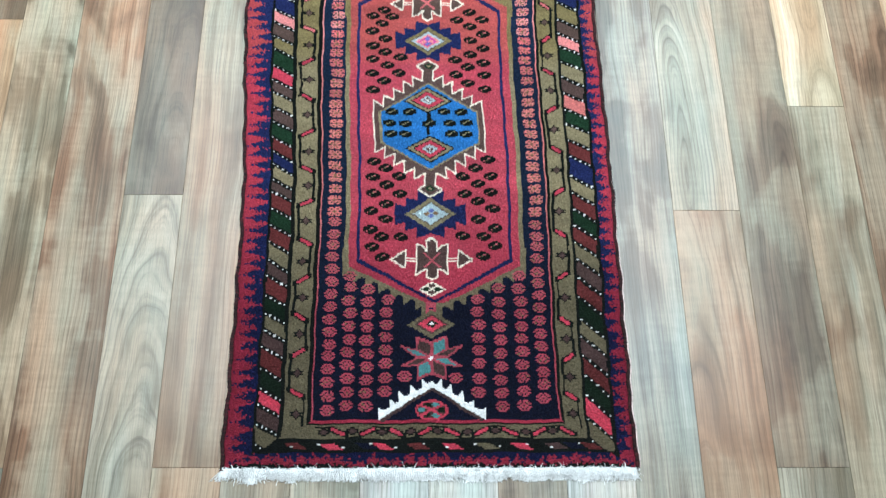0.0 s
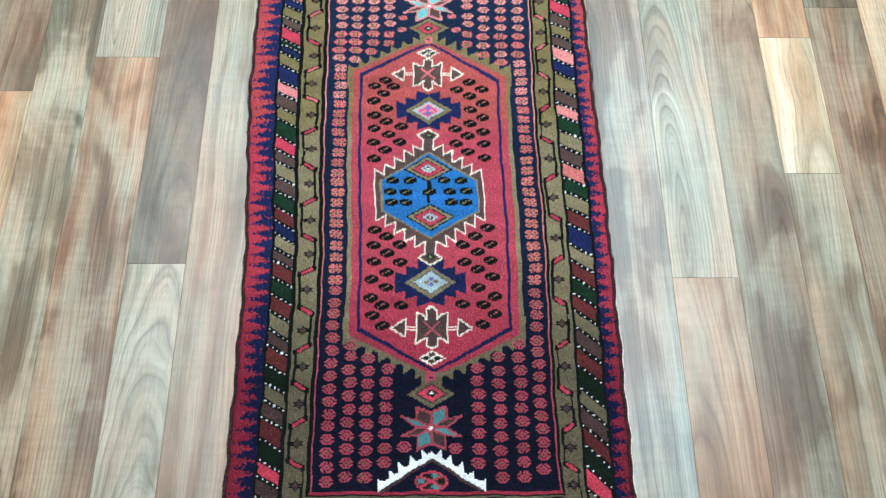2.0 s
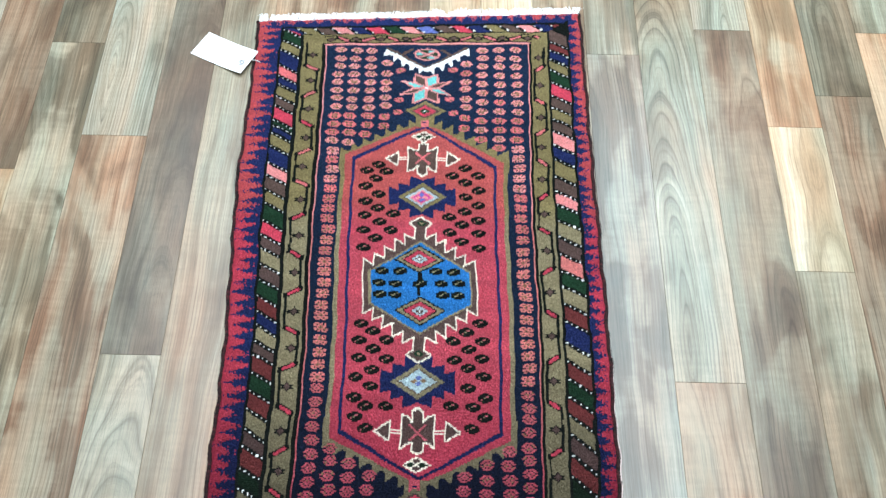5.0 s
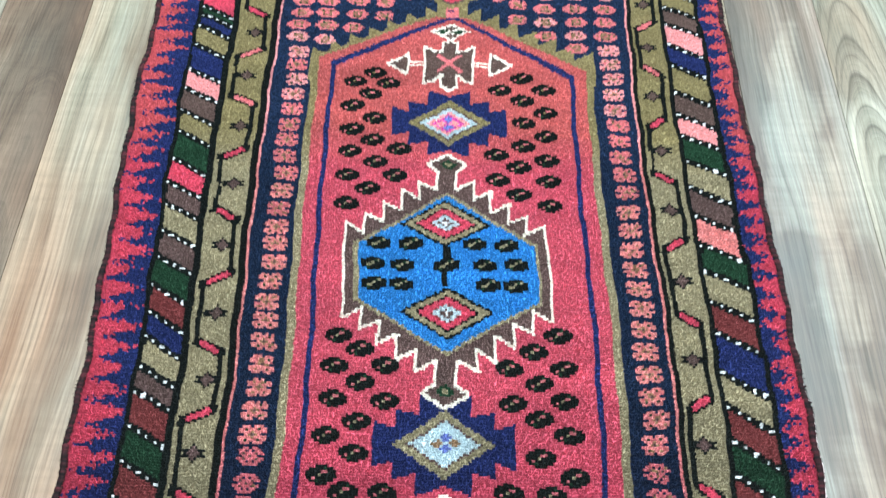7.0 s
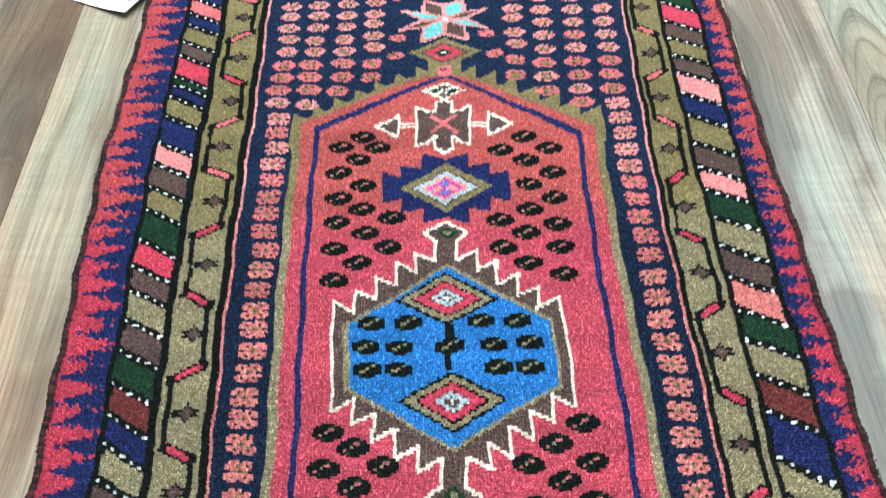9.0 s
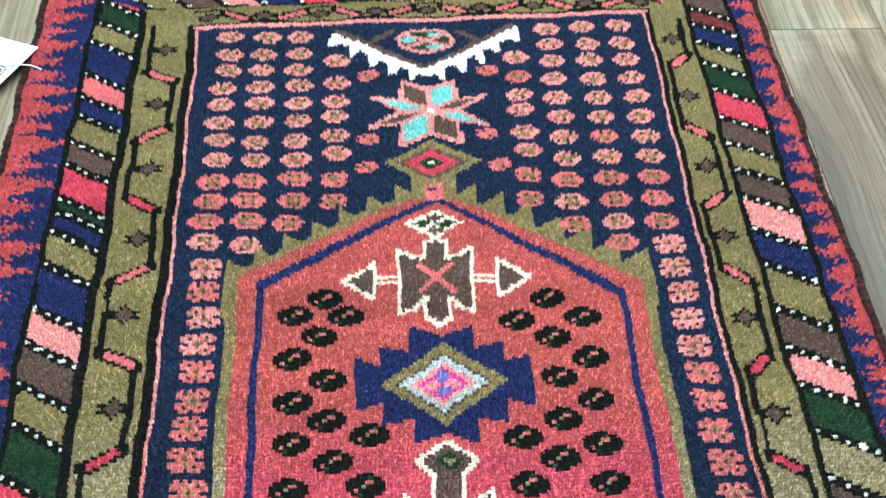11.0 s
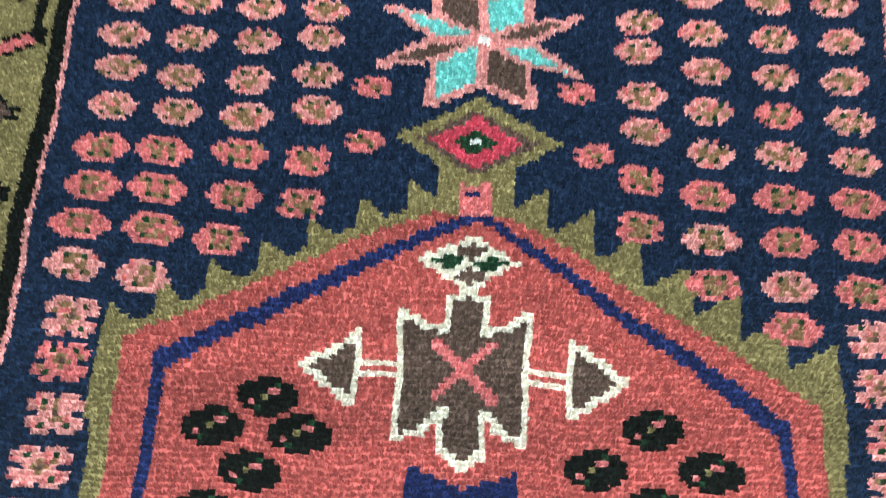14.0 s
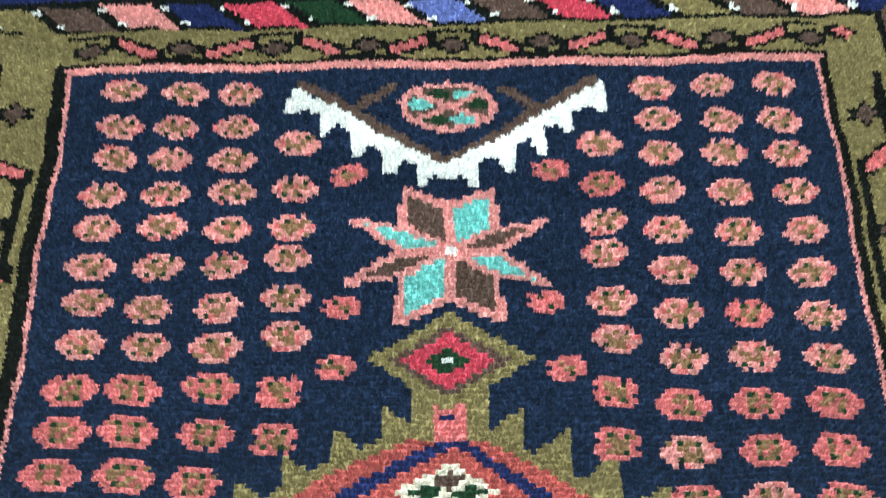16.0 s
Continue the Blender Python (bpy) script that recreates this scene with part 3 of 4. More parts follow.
# brown crosses with arrow heads
for end, cx, yc in ((1, -0.001, 0.271), (-1, 0.007, -0.268)):
    p = piece_id("brown_cross")

    def turned(points, grow=0.0):
        return [(cx + x, yc + end * y) for x, y in points]

    half = [(0, 0.037), (0.009, 0.033), (0.009, 0.018), (0.017, 0.019), (0.028, 0.028), (0.028, -0.030), (0.017, -0.026), (0.009, -0.017), (0.009, -0.035), (0, -0.043)]
    outline = half + [(-x, y) for x, y in half[::-1]]
    put(inside(turned(outline)), "W", p)
    put(near_line(turned(outline + outline[:1]), 0.0014), "L", p)
    put(near_line(turned([(-0.013, 0.012), (0.013, -0.012)]), 0.0017) | near_line(turned([(-0.013, -0.012), (0.013, 0.012)]), 0.0017), "S", p)
    for hand in (-1, 1):
        head = [(hand * 0.071, 0.0), (hand * 0.047, 0.016), (hand * 0.047, -0.016)]
        p = piece_id("arrow_head")
        put(inside(turned(head)), "W", p)
        put(near_line(turned(head + head[:1]), 0.0014), "L", p)
        put(near_line(turned([(hand * 0.030, 0.003), (hand * 0.046, 0.003)]), 0.0012) | near_line(turned([(hand * 0.030, -0.0035), (hand * 0.046, -0.0035)]), 0.0012), "L", p)
    p = piece_id("checked_lozenge")
    y = end * 0.323
    put(lozenge(cx, y, 0.0225, 0.0145), "L", p)
    for dx, dy, key in ((-0.009, 0, "G"), (0.009, 0, "G"), (0, 0.006, "W"), (0, -0.006, "W")):
        put(lozenge(cx + dx, y + dy, 0.0085, 0.0048), key, p)
    put(near_line([(cx - 0.007, y - 0.005), (cx + 0.007, y + 0.005)], 0.0012), "L", p)

# navy stepped stars with an olive diamond
for cx, yc, heart in ((0.0, 0.184, "M"), (0.005, -0.181, "V")):
    p = piece_id("stepped_star")
    quarter = [(0.0, 0.036), (0.023, 0.046), (0.023, 0.026), (0.044, 0.031), (0.044, 0.015), (0.063, 0.021), (0.063, 0.0)]
    pts = quarter + [(x, -y) for x, y in quarter[::-1]]
    pts = pts + [(-x, y) for x, y in pts[::-1]]
    put(inside([(cx + x, yc + y) for x, y in pts]), "B", p)
    p = piece_id("star_diamond")
    for w, h, key in ((0.045, 0.031, "O"), (0.034, 0.0232, "W"), (0.031, 0.0210, "Z"), (0.0235, 0.0160, "Z" if heart == "V" else "P"), (0.018, 0.0125, "Z" if heart == "V" else heart)):
        put(lozenge(cx, yc, w, h), key, p)
    for dx, dy in ((-0.007, 0), (0.007, 0), (0, 0.0055), (0, -0.0055)):
        put(lozenge(cx + dx, yc + dy, 0.0055, 0.0045), ("P" if heart == "M" else "T") if dx else "V", p)

# the medallion: brown with a white saw-tooth outline, blue heart with two diamonds
p = piece_id("medallion_border")
MX, MY = 0.0015, -0.003
upper = [(-0.101, 0.053), (-0.082, 0.043), (-0.083, 0.066), (-0.064, 0.057), (-0.065, 0.081), (-0.046, 0.071), (-0.046, 0.097), (-0.028, 0.085), (-0.029, 0.108), (-0.010, 0.097), (-0.009, 0.120), (-0.021, 0.130), (0.0, 0.145)]
top_line = upper + [(-x, y) for x, y in upper[-2::-1]]
low_line = [(x + 0.005, -y - 0.001) for x, y in top_line[::-1]]
rim_pts = [(MX - 0.002 + x, MY + y) for x, y in top_line + low_line]
put(inside(rim_pts), "W", p)
put(near_line(rim_pts + rim_pts[:1], 0.0014), "L", p)
for y, x in ((0.128, 0.0), (-0.132, 0.005)):
    put(lozenge(x, y, 0.010, 0.007), "G", p)
    put(lozenge(x, y, 0.004, 0.003), "O", p)
heart_pts = [(0.001, 0.086), (0.090, 0.026), (0.092, -0.037), (0.004, -0.091), (-0.084, -0.037), (-0.086, 0.026)]
p = piece_id("blue_medallion")
put(inside([(MX + (x - MX) * 1.045, MY + (y - MY) * 1.045) for x, y in heart_pts]), "O", p)
put(inside(heart_pts), "Y", p)
for cx, cy in ((0.0, 0.051), (0.004, -0.050)):
    p = piece_id("medallion_diamond")
    for w, h, key in ((0.047, 0.0285, "K"), (0.0425, 0.0255, "O"), (0.0335, 0.0200, "K"), (0.0300, 0.0180, "H"), (0.0178, 0.0112, "C"), (0.0155, 0.0100, "Z"), (0.0085, 0.0055, "W"), (0.0035, 0.0025, "I")):
        put(lozenge(cx, cy, w, h), key, p)
put((np.abs(X - 0.0015) < 0.0035) & (np.abs(Y - 0.001) < 0.022), "K", piece_id("medallion_stem"))

# black seeds with a pale slash
seed = ["...KKKK...", ".KKKKKGKK.", "KKKKKTTKKK", "KKKKOKKKKK", "KKTKKKKKKK", ".KKGKKKKK.", "...KKKK..."]
grain = ["..KKKKK..", "KKKKKGTKK", "KKKKTKKKK", "KKTOKKKKK", "KKGKKKKKK", "..KKKKK.."]
SEEDS = [
    ((-85, 256), (-105, 240), (-67, 240), (-85, 222), (-104, 206), (-80, 189), (-104, 174), (-80, 159), (-105, 143), (-51, 145), (-75, 129), (-103, 112), (-52, 111), (-81, 94), (-102, 74)),
    ((82, 251), (59, 234), (107, 234), (83, 219), (107, 200), (83, 185), (107, 168), (82, 154), (53, 142), (108, 136), (77, 125), (53, 109), (109, 109), (76, 92), (108, 76)),
    ((-97, -76), (-75, -91), (-98, -109), (-50, -106), (-74, -124), (-96, -142), (-48, -140), (-73, -160), (-98, -175), (-74, -192), (-99, -210), (-80, -225), (-46, -225), (-97, -244), (-77, -262)),
    ((112, -70), (88, -88), (65, -106), (113, -106), (91, -122), (68, -140), (115, -139), (90, -157), (116, -172), (91, -190), (118, -207), (62, -224), (97, -224), (119, -241), (97, -260)),
    ((-65, 26), (-33, 25), (31, 26), (63, 26), (-69, 2), (-40, 2), (1, 1), (40, 2), (71, 3), (-68, -21), (-41, -21), (43, -20), (70, -20)),
]
for n, places in enumerate(SEEDS):
    for x, y in places:
        glyph(x / 1000, y / 1000, grain if n == 4 else seed, piece_id("black_seed"), {"T": "S"} if n < 4 else {"T": "O"}, flip=False)

# little pink flowers in columns on the navy ground
flower = ["..PPPPPP..", ".PPGTTGPP.", "PPPTTPTPPP", "PPPTPTTPPP", ".PPGTTGPP.", "..PPPPPP.."]
small = ["..PPPPP..", ".PPNPNPP.", "PPWPPPWPP", ".NPPWPPN.", "PPWPPPWPP", ".PPNPNPP.", "..PPPPP.."]
wing = [".PPP.PPP.", "PPGPPPGPP", "PPPPTPPPP", "..PTWTP..", "PPPPTPPPP", "PPGPPPGPP", ".PPP.PPP."]
petal = [".PPPPPP.", "PPGTPGPP", ".PTTTTPP", "PPPTTTP.", "PPGPTGPP", ".PPPPPP."]
bloom = ["..PPPP.", "PPGPPPP", ".PTTTPP", "PPPPGPP", ".PPPP.."]
tiny = ["..PPPPP..", ".PPGTPGP.", "PPTTPTTPP", "PPPTTTPPP", ".PGPTGPP.", "..PPPPP.."]


def flowers(x, first, step, count, red=(), shape=flower, plain="P"):
    for k in range(count):
        y = first + k * step
        kind = "S" if (not red or red[0] <= y <= red[1]) else plain
        if y > 0 and noise.noise((91 * x, 57 * y, 3.3)) > 0.55:
            kind = "P" if kind == "S" else "S"
        if y > 0.31 and red and not red[0] <= y <= red[1]:
            shape = tiny
        elif shape is tiny:
            shape = flower
        glyph(x + 0.0012 * noise.noise((40 * x, 40 * y, 1)), y + 0.0012 * noise.noise((40 * x, 40 * y, 8)), shape, piece_id("flower"), {"P": kind, "T": "T"}, loose_hand=True)


RED_ROWS = (0.31, 0.38)
for x, top_y, count in ((-0.178, 0.536, 11), (-0.146, 0.536, 11), (-0.113, 0.536, 11)):
    flowers(x, top_y, -0.0209, count if x < -0.12 else count, RED_ROWS)
flowers(-0.179, 0.307, -0.0209, 1, RED_ROWS)
flowers(-0.146, 0.307, -0.0209, 1, RED_ROWS)
for x, top_y in ((0.183, 0.545), (0.148, 0.545), (0.113, 0.544)):
    flowers(x, top_y, -0.0227, 10, RED_ROWS)
flowers(0.182, 0.3185, -0.0200, 1, RED_ROWS)
flowers(0.148, 0.319, -0.0215, 2, (0.29, 0.38))
flowers(0.113, 0.3195, -0.0200, 1, RED_ROWS)
for y in (503, 476, 455, 436, 414, 394, 368, 346):
    flowers(-0.080, y / 1000, 0.02, 1, RED_ROWS, petal)
for y in (506, 480, 458, 439, 416, 395, 367, 344):
    flowers(0.080, y / 1000, 0.02, 1, RED_ROWS, petal)
for x, y in ((-0.055, 0.487), (-0.0515, 0.4135), (-0.056, 0.380), (0.052, 0.490), (0.0485, 0.4145), (0.056, 0.380)):
    flowers(x, y, 0.02, 1, (0.0, 0.6), bloom)
for k in range(22):
    y = 0.286 - 0.0219 * k
    flowers(-0.175 + 0.009 * k / 21, y, 0.02, 1, (0.09, 0.2), wing)
for k in range(22):
    y = 0.298 - 0.0226 * k
    flowers(0.1825 + 0.009 * min(k / 18, 1), y, 0.02, 1, (0.09, 0.2), wing)
for k in range(16):
    flowers(-0.165, -0.197 - 0.0222 * k, 0.02, 1, (), small)
for k in range(15):
    flowers(0.190, -0.2 - 0.0222 * k, 0.02, 1, (), small)
flowers(-0.1325, -0.297, -0.0226, 11, (), small)
flowers(-0.1015, -0.322, -0.0226, 10, (), small)
flowers(-0.0695, -0.341, -0.0226, 8, (), small)
flowers(-0.038, -0.476, -0.02, 1, (), small)
flowers(0.157, -0.297, -0.0226, 11, (), small)
flowers(0.121, -0.322, -0.0226, 10, (), small)
flowers(0.085, -0.341, -0.0226, 8, (), small)
flowers(0.047, -0.477, -0.02, 1, (), small)

# ---- pile: every knot is a tuft of four facets ----
rug = tagged(new("rug"), "small hand-knotted wool rug, red hexagon field on navy, lying flat", "rug")
rng = np.random.default_rng(5)
ga, gb = np.meshgrid(np.arange(NA + 1) / NA, np.arange(NB + 1) / NB)
GX, GY = on_rug(ga, gb, 1.0)


def lie(x, y, a, b):
    """Height of the pile: slightly uneven, rounded off at the rim."""
    gap = np.minimum(np.minimum(a, 1 - a) * 0.66, np.minimum(b, 1 - b) * 1.26)
    return 0.0006 * np.sin(y * 31 + 2 * np.sin(x * 9)) * np.sin(x * 14 + 1) - 0.0045 * np.clip(1 - gap / 0.011, 0, 1) ** 2


GX = GX + rng.uniform(-1, 1, GX.shape) * 0.00030
GY = GY + rng.uniform(-1, 1, GY.shape) * 0.00030
GZ = 0.0066 + rng.uniform(-1, 1, GX.shape) * 0.0004 + lie(GX, GY, ga, gb)
grid = np.stack([GX, GY, GZ], -1).reshape(-1, 3)
row = NA + 1
jj, ii = np.meshgrid(np.arange(NB), np.arange(NA), indexing="ij")
corner = (jj * row + ii).ravel()
quads = np.stack([corner, corner + 1, corner + row + 1, corner + row], -1)
# fibre ends: slender tips that lean along the nap and cover the knot they belong to
FIBRES = 9
knots = NA * NB
fa = (ii.ravel()[:, None] + rng.uniform(0.06, 0.94, (knots, FIBRES)) + rng.normal(0, 0.08, (knots, 1))) / NA
fb = (jj.ravel()[:, None] + rng.uniform(-0.14, 0.44, (knots, FIBRES)) + rng.normal(0, 0.10, (knots, 1))) / NB
fx, fy = on_rug(np.clip(fa, 0, 1), np.clip(fb, 0.0003, 1), 1.0)
fz = lie(fx, fy, np.clip(fa, 0, 1), np.clip(fb, 0, 1)) + rng.normal(0, 0.00035, (knots, 1))
angle = math.pi / 2 + rng.normal(0, 0.28, fx.shape)
length, wide = rng.uniform(0.0010, 0.0017, fx.shape), rng.uniform(0.00040, 0.00070, fx.shape)
dx, dy = np.cos(angle), np.sin(angle)
root_z, tip_z = fz + rng.uniform(0.0067, 0.0082, fx.shape), fz + rng.uniform(0.0086, 0.0104, fx.shape)
twist = rng.uniform(-0.0003, 0.0003, fx.shape)
tips = np.stack([
    np.stack([fx - dy * wide, fy + dx * wide, root_z + twist], -1),
    np.stack([fx + dy * wide, fy - dx * wide, root_z - twist], -1),
    np.stack([fx + dx * length, fy + dy * length, tip_z], -1),
], 2)
knot_piece, knot_dye = piece.ravel(), dye.ravel()
order = np.argsort(knot_piece, kind="stable")
cuts = np.searchsorted(knot_piece[order], np.arange(len(PIECES) + 1))
LABELS = {"blue_medallion": "sky-blue medallion heart", "red_field": "crimson and salmon wool field", "olive_border": "olive wool border"}
for k, name in enumerate(PIECES):
    pick = order[cuts[k]:cuts[k + 1]]
    if not len(pick):
        continue
    used, local = np.unique(quads[pick], return_inverse=True)
    local = local.reshape(-1, 4)
    keys, slot = np.unique(knot_dye[pick], return_inverse=True)
    slot = slot.ravel()
    fibre_co = tips[pick].reshape(-1, 3)
    co = np.concatenate([grid[used], fibre_co]).astype(np.float32)
    tri = len(used) + np.arange(len(fibre_co))
    loops = np.concatenate([local.ravel(), tri]).astype(np.int32)
    starts = np.concatenate([np.arange(0, local.size, 4), local.size + np.arange(0, len(tri), 3)]).astype(np.int32)
    me = bpy.data.meshes.new(name)
    me.vertices.add(len(co))
    me.vertices.foreach_set("co", co.ravel())
    me.loops.add(len(loops))
    me.loops.foreach_set("vertex_index", loops)
    me.polygons.add(len(starts))
    me.polygons.foreach_set("loop_start", starts)
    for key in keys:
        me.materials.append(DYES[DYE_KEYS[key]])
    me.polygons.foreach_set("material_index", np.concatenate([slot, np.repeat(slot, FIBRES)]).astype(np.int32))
    me.update(calc_edges=True)
    ob = new(name, me)
    ob.parent = rug
    tagged(ob, LABELS.get(name, ""))

# woven back of the rug, down on the floor
bm = bmesh.new()
low = [[bm.verts.new((*[float(q) for q in on_rug(np.array(a), np.array(b))], z)) for a, b in [(k / 60, 0) for k in range(60)] + [(1, k / 120) for k in range(120)] + [(1 - k / 60, 1) for k in range(60)] + [(0, 1 - k / 120) for k in range(120)]] for z in (0.0006, 0.0050)]
for k in range(len(low[0])):
    n = (k + 1) % len(low[0])
    bm.faces.new((low[0][k], low[0][n], low[1][n], low[1][k]))
bm.faces.new(low[0][::-1])
part("woven_back", bm, COTTON, rug, "undyed cotton foundation")


# overcast long edges
def selvedge(where, hand):
    ys = np.arange(Y0, Y1, 0.0016)
    verts, faces = [], []
    ring = 7
    for k, y in enumerate(ys):
        x = float(where(y)) + hand * 0.0008
        wave = 0.0003 * math.sin(k * 1.35) + 0.0004 * noise.noise((0, y * 160, 3.0))
        yy = y + float(skew(y)) * x
        for c in range(ring):
            turn = 2 * math.pi * c / ring
            r = 0.0034 + wave * 1.1
            verts.append((x + r * math.cos(turn), yy, 0.0045 + (r * 0.92) * math.sin(turn)))
        if k:
            o = (k - 1) * ring
            faces += [(o + c, o + (c + 1) % ring, o + ring + (c + 1) % ring, o + ring + c) for c in range(ring)]
    ob = mesh_object("overcast_edge", verts, faces, [OVERCAST], rug, smooth=True)
    return tagged(ob, "dark overcast wool binding")


selvedge(edge_left, -1)
selvedge(edge_right, 1)



# worn ends of the binding thread, standing out along the long edges
def edge_wisps(where, hand):
    draw = random.Random(31 + hand)
    verts, faces = [], []
    for k in range(1500):
        y = draw.uniform(Y0, Y1)
        x = float(where(y)) + hand * 0.0030
        yy = y + float(skew(y)) * x
        reach, lean, up = draw.uniform(0.0015, 0.0052) * (0.6 + 0.8 * abs(noise.noise((y * 40, hand, 2)))), draw.uniform(-0.6, 0.9), draw.uniform(0.003, 0.008)
        o = len(verts)
        for s_at, half in ((0.0, 0.00045), (0.6, 0.00032), (1.0, 0.00010)):
            px, py, pz = x + hand * reach * s_at, yy + reach * lean * s_at, max(0.0006, up * (1 - 0.7 * s_at * s_at))
            verts += [(px, py - half, pz), (px, py, pz + half), (px, py + half, pz)]
        faces += [(o + 3 * n + c, o + 3 * n + (c + 1) % 3, o + 3 * n + 3 + (c + 1) % 3, o + 3 * n + 3 + c) for n in (0, 1) for c in range(3)]
    ob = mesh_object("edge_wisps", verts, faces, [OVERCAST], rug)
    ob["kind"] = "stuff"
    return tagged(ob, "frayed dark wool thread ends")


edge_wisps(edge_left, -1)
edge_wisps(edge_right, 1)

# a pale selvage cord shows outside the binding along the near part of the east edge
ys = np.arange(Y0 + 0.004, -0.05, 0.004)
verts, faces = [], []
for k, y in enumerate(ys):
    thin = min(1.0, (-0.05 - y) / 0.25)
    x = float(edge_right(y)) + 0.0040 + 0.0012 * thin + 0.0004 * noise.noise((y * 70, 0, 0))
    for c in range(6):
        turn = 2 * math.pi * c / 6
        verts.append((x + 0.0019 * thin * math.cos(turn), y, 0.0019 + 0.0017 * math.sin(turn)))
    if k:
        o = (k - 1) * 6
        faces += [(o + c, o + (c + 1) % 6, o + 6 + (c + 1) % 6, o + 6 + c) for c in range(6)]
tagged(mesh_object("selvage_cord", verts, faces, [cotton("pale_pink_cotton", (0.70, 0.55, 0.52))], rug, smooth=True), "pale pinkish cotton cord along the edge")


# cotton fringes: a matted band and loose strands
def fringe(end):
    draw = random.Random(11 + end)
    b = 1.0 if end > 0 else 0.0
    verts, faces = [], []

    def strand(points, r):
        o = len(verts)
        for n, q in enumerate(points):
            rr = r * (1 - 0.45 * n / len(points))
            verts.extend([(q[0] - rr, q[1], q[2]), (q[0], q[1], q[2] + rr), (q[0] + rr, q[1], q[2])])
        for n in range(len(points) - 1):
            for c in range(3):
                faces.append((o + 3 * n + c, o + 3 * n + (c + 1) % 3, o + 3 * n + 3 + (c + 1) % 3, o + 3 * n + 3 + c))

    for k in range(3400 if end < 0 else 1300):
        a = draw.uniform(0.0, 1.0)
        x, y = (float(q) for q in on_rug(np.array(a), np.array(b)))
        reach = (0.019 if end < 0 else 0.024) * draw.uniform(0.62, 1.06) * (1 + 0.42 * noise.noise((x * 34, end, 0)))
        lean = 0.9 * noise.noise((x * 60, end * 3, 5)) + draw.uniform(-0.25, 0.25)
        curl = draw.uniform(-0.5, 0.5)
        z0 = draw.uniform(0.0022, 0.0065)
        up = 0.0025 + 0.0030 * noise.noise((x * 90, end, 9)) + draw.uniform(0, 0.0015)
        pts = []
        for n in range(6):
            s = n / 5
            pts.append((x + reach * (lean * s + curl * s * s * 0.5) + 0.0007 * math.sin(9 * s + k), y + end * (reach * s - up), max(0.0008, z0 * (1 - s) + 0.0030 * math.sin(3.1 * s) * draw.uniform(0.2, 1.0))))
        strand(pts, draw.uniform(0.0006, 0.0013))
    # tangled curls on top
    for k in range(1100 if end < 0 else 260):
        x, y = (float(q) for q in on_rug(np.array(draw.uniform(0.0, 1.0)), np.array(b)))
        y += end * draw.uniform(-0.003, 0.012)
        turn, bend, z = draw.uniform(0, 6.28), draw.uniform(-1.1, 1.1), draw.uniform(0.0050, 0.0085)
        pts = []
        for n in range(9):
            far = max(0.0, end * (y - on_rug(np.array(0.5), np.array(b))[1]))
            pts.append((x, y, max(0.0012, z - 0.28 * far)))
            x, y = x + 0.0019 * math.cos(turn), y + 0.0015 * math.sin(turn)
            turn += bend * 0.6 + draw.uniform(-0.4, 0.4)
        strand(pts, draw.uniform(0.0006, 0.0010))
    ob = mesh_object("fringe", verts, faces, [COTTON], rug)
    ob["kind"] = "stuff"
    return tagged(ob, "short matted white cotton fringe")


fringe(-1)
fringe(1)


# plain-woven cotton band between pile and fringe
def end_band(end):
    b = 1.0 if end > 0 else 0.0
    verts, faces = [], []
    count, rows = 260, 5
    for k in range(count + 1):
        x, y = (float(q) for q in on_rug(np.array(k / count), np.array(b)))
        for n in range(rows):
            s = n / (rows - 1)
            verts.append((x, y + end * ((0.013 if end < 0 else 0.004) * s * (1 + 0.25 * noise.noise((x * 60, end, 4))) - 0.003), 0.0052 * (1 - s * s) + 0.0012 + 0.0006 * noise.noise((x * 220, s * 3, 1))))
    for k in range(count):
        for n in range(rows - 1):
            o = k * rows + n
            faces.append((o, o + rows, o + rows + 1, o + 1))
    return tagged(mesh_object("end_band", verts, faces, [COTTON], rug, smooth=True), "white woven cotton end band")


end_band(-1)
end_band(1)

# ---- the price tag on the floor, tied to the rug ----
tag = tagged(new("price_tag"), "blank white card tag on the floor, tied to the rug", "tag")
centre, along = Vector((-0.4185, 0.5265, 0)), Vector((0.1125, -0.0580, 0)).normalized()
across = Vector((-along.y, along.x, 0))


def on_tag(u, v, z):
    return centre + along * u + across * v + Vector((0, 0, z))


bm = bmesh.new()
steps = 8
sheets = []
for z in (0.0008, 0.0014):
    sheets.append([[bm.verts.new(on_tag(-0.063 + 0.126 * k / steps, v, z + 0.009 * (k / steps) ** 3)) for k in range(steps + 1)] for v in (-0.0325, 0.0325)])
for k in range(steps):
    bm.faces.new((sheets[1][0][k], sheets[1][0][k + 1], sheets[1][1][k + 1], sheets[1][1][k]))
    bm.faces.new((sheets[0][1][k], sheets[0][1][k + 1], sheets[0][0][k + 1], sheets[0][0][k]))
    for e in (0, 1):
        bm.faces.new((sheets[0][e][k], sheets[0][e][k + 1], sheets[1][e][k + 1], sheets[1][e][k]))
for k in (0, steps):
    bm.faces.new((sheets[0][0][k], sheets[1][0][k], sheets[1][1][k], sheets[0][1][k]))
bmesh.ops.recalc_face_normals(bm, faces=bm.faces[:])
part("card", bm, CARD, tag)


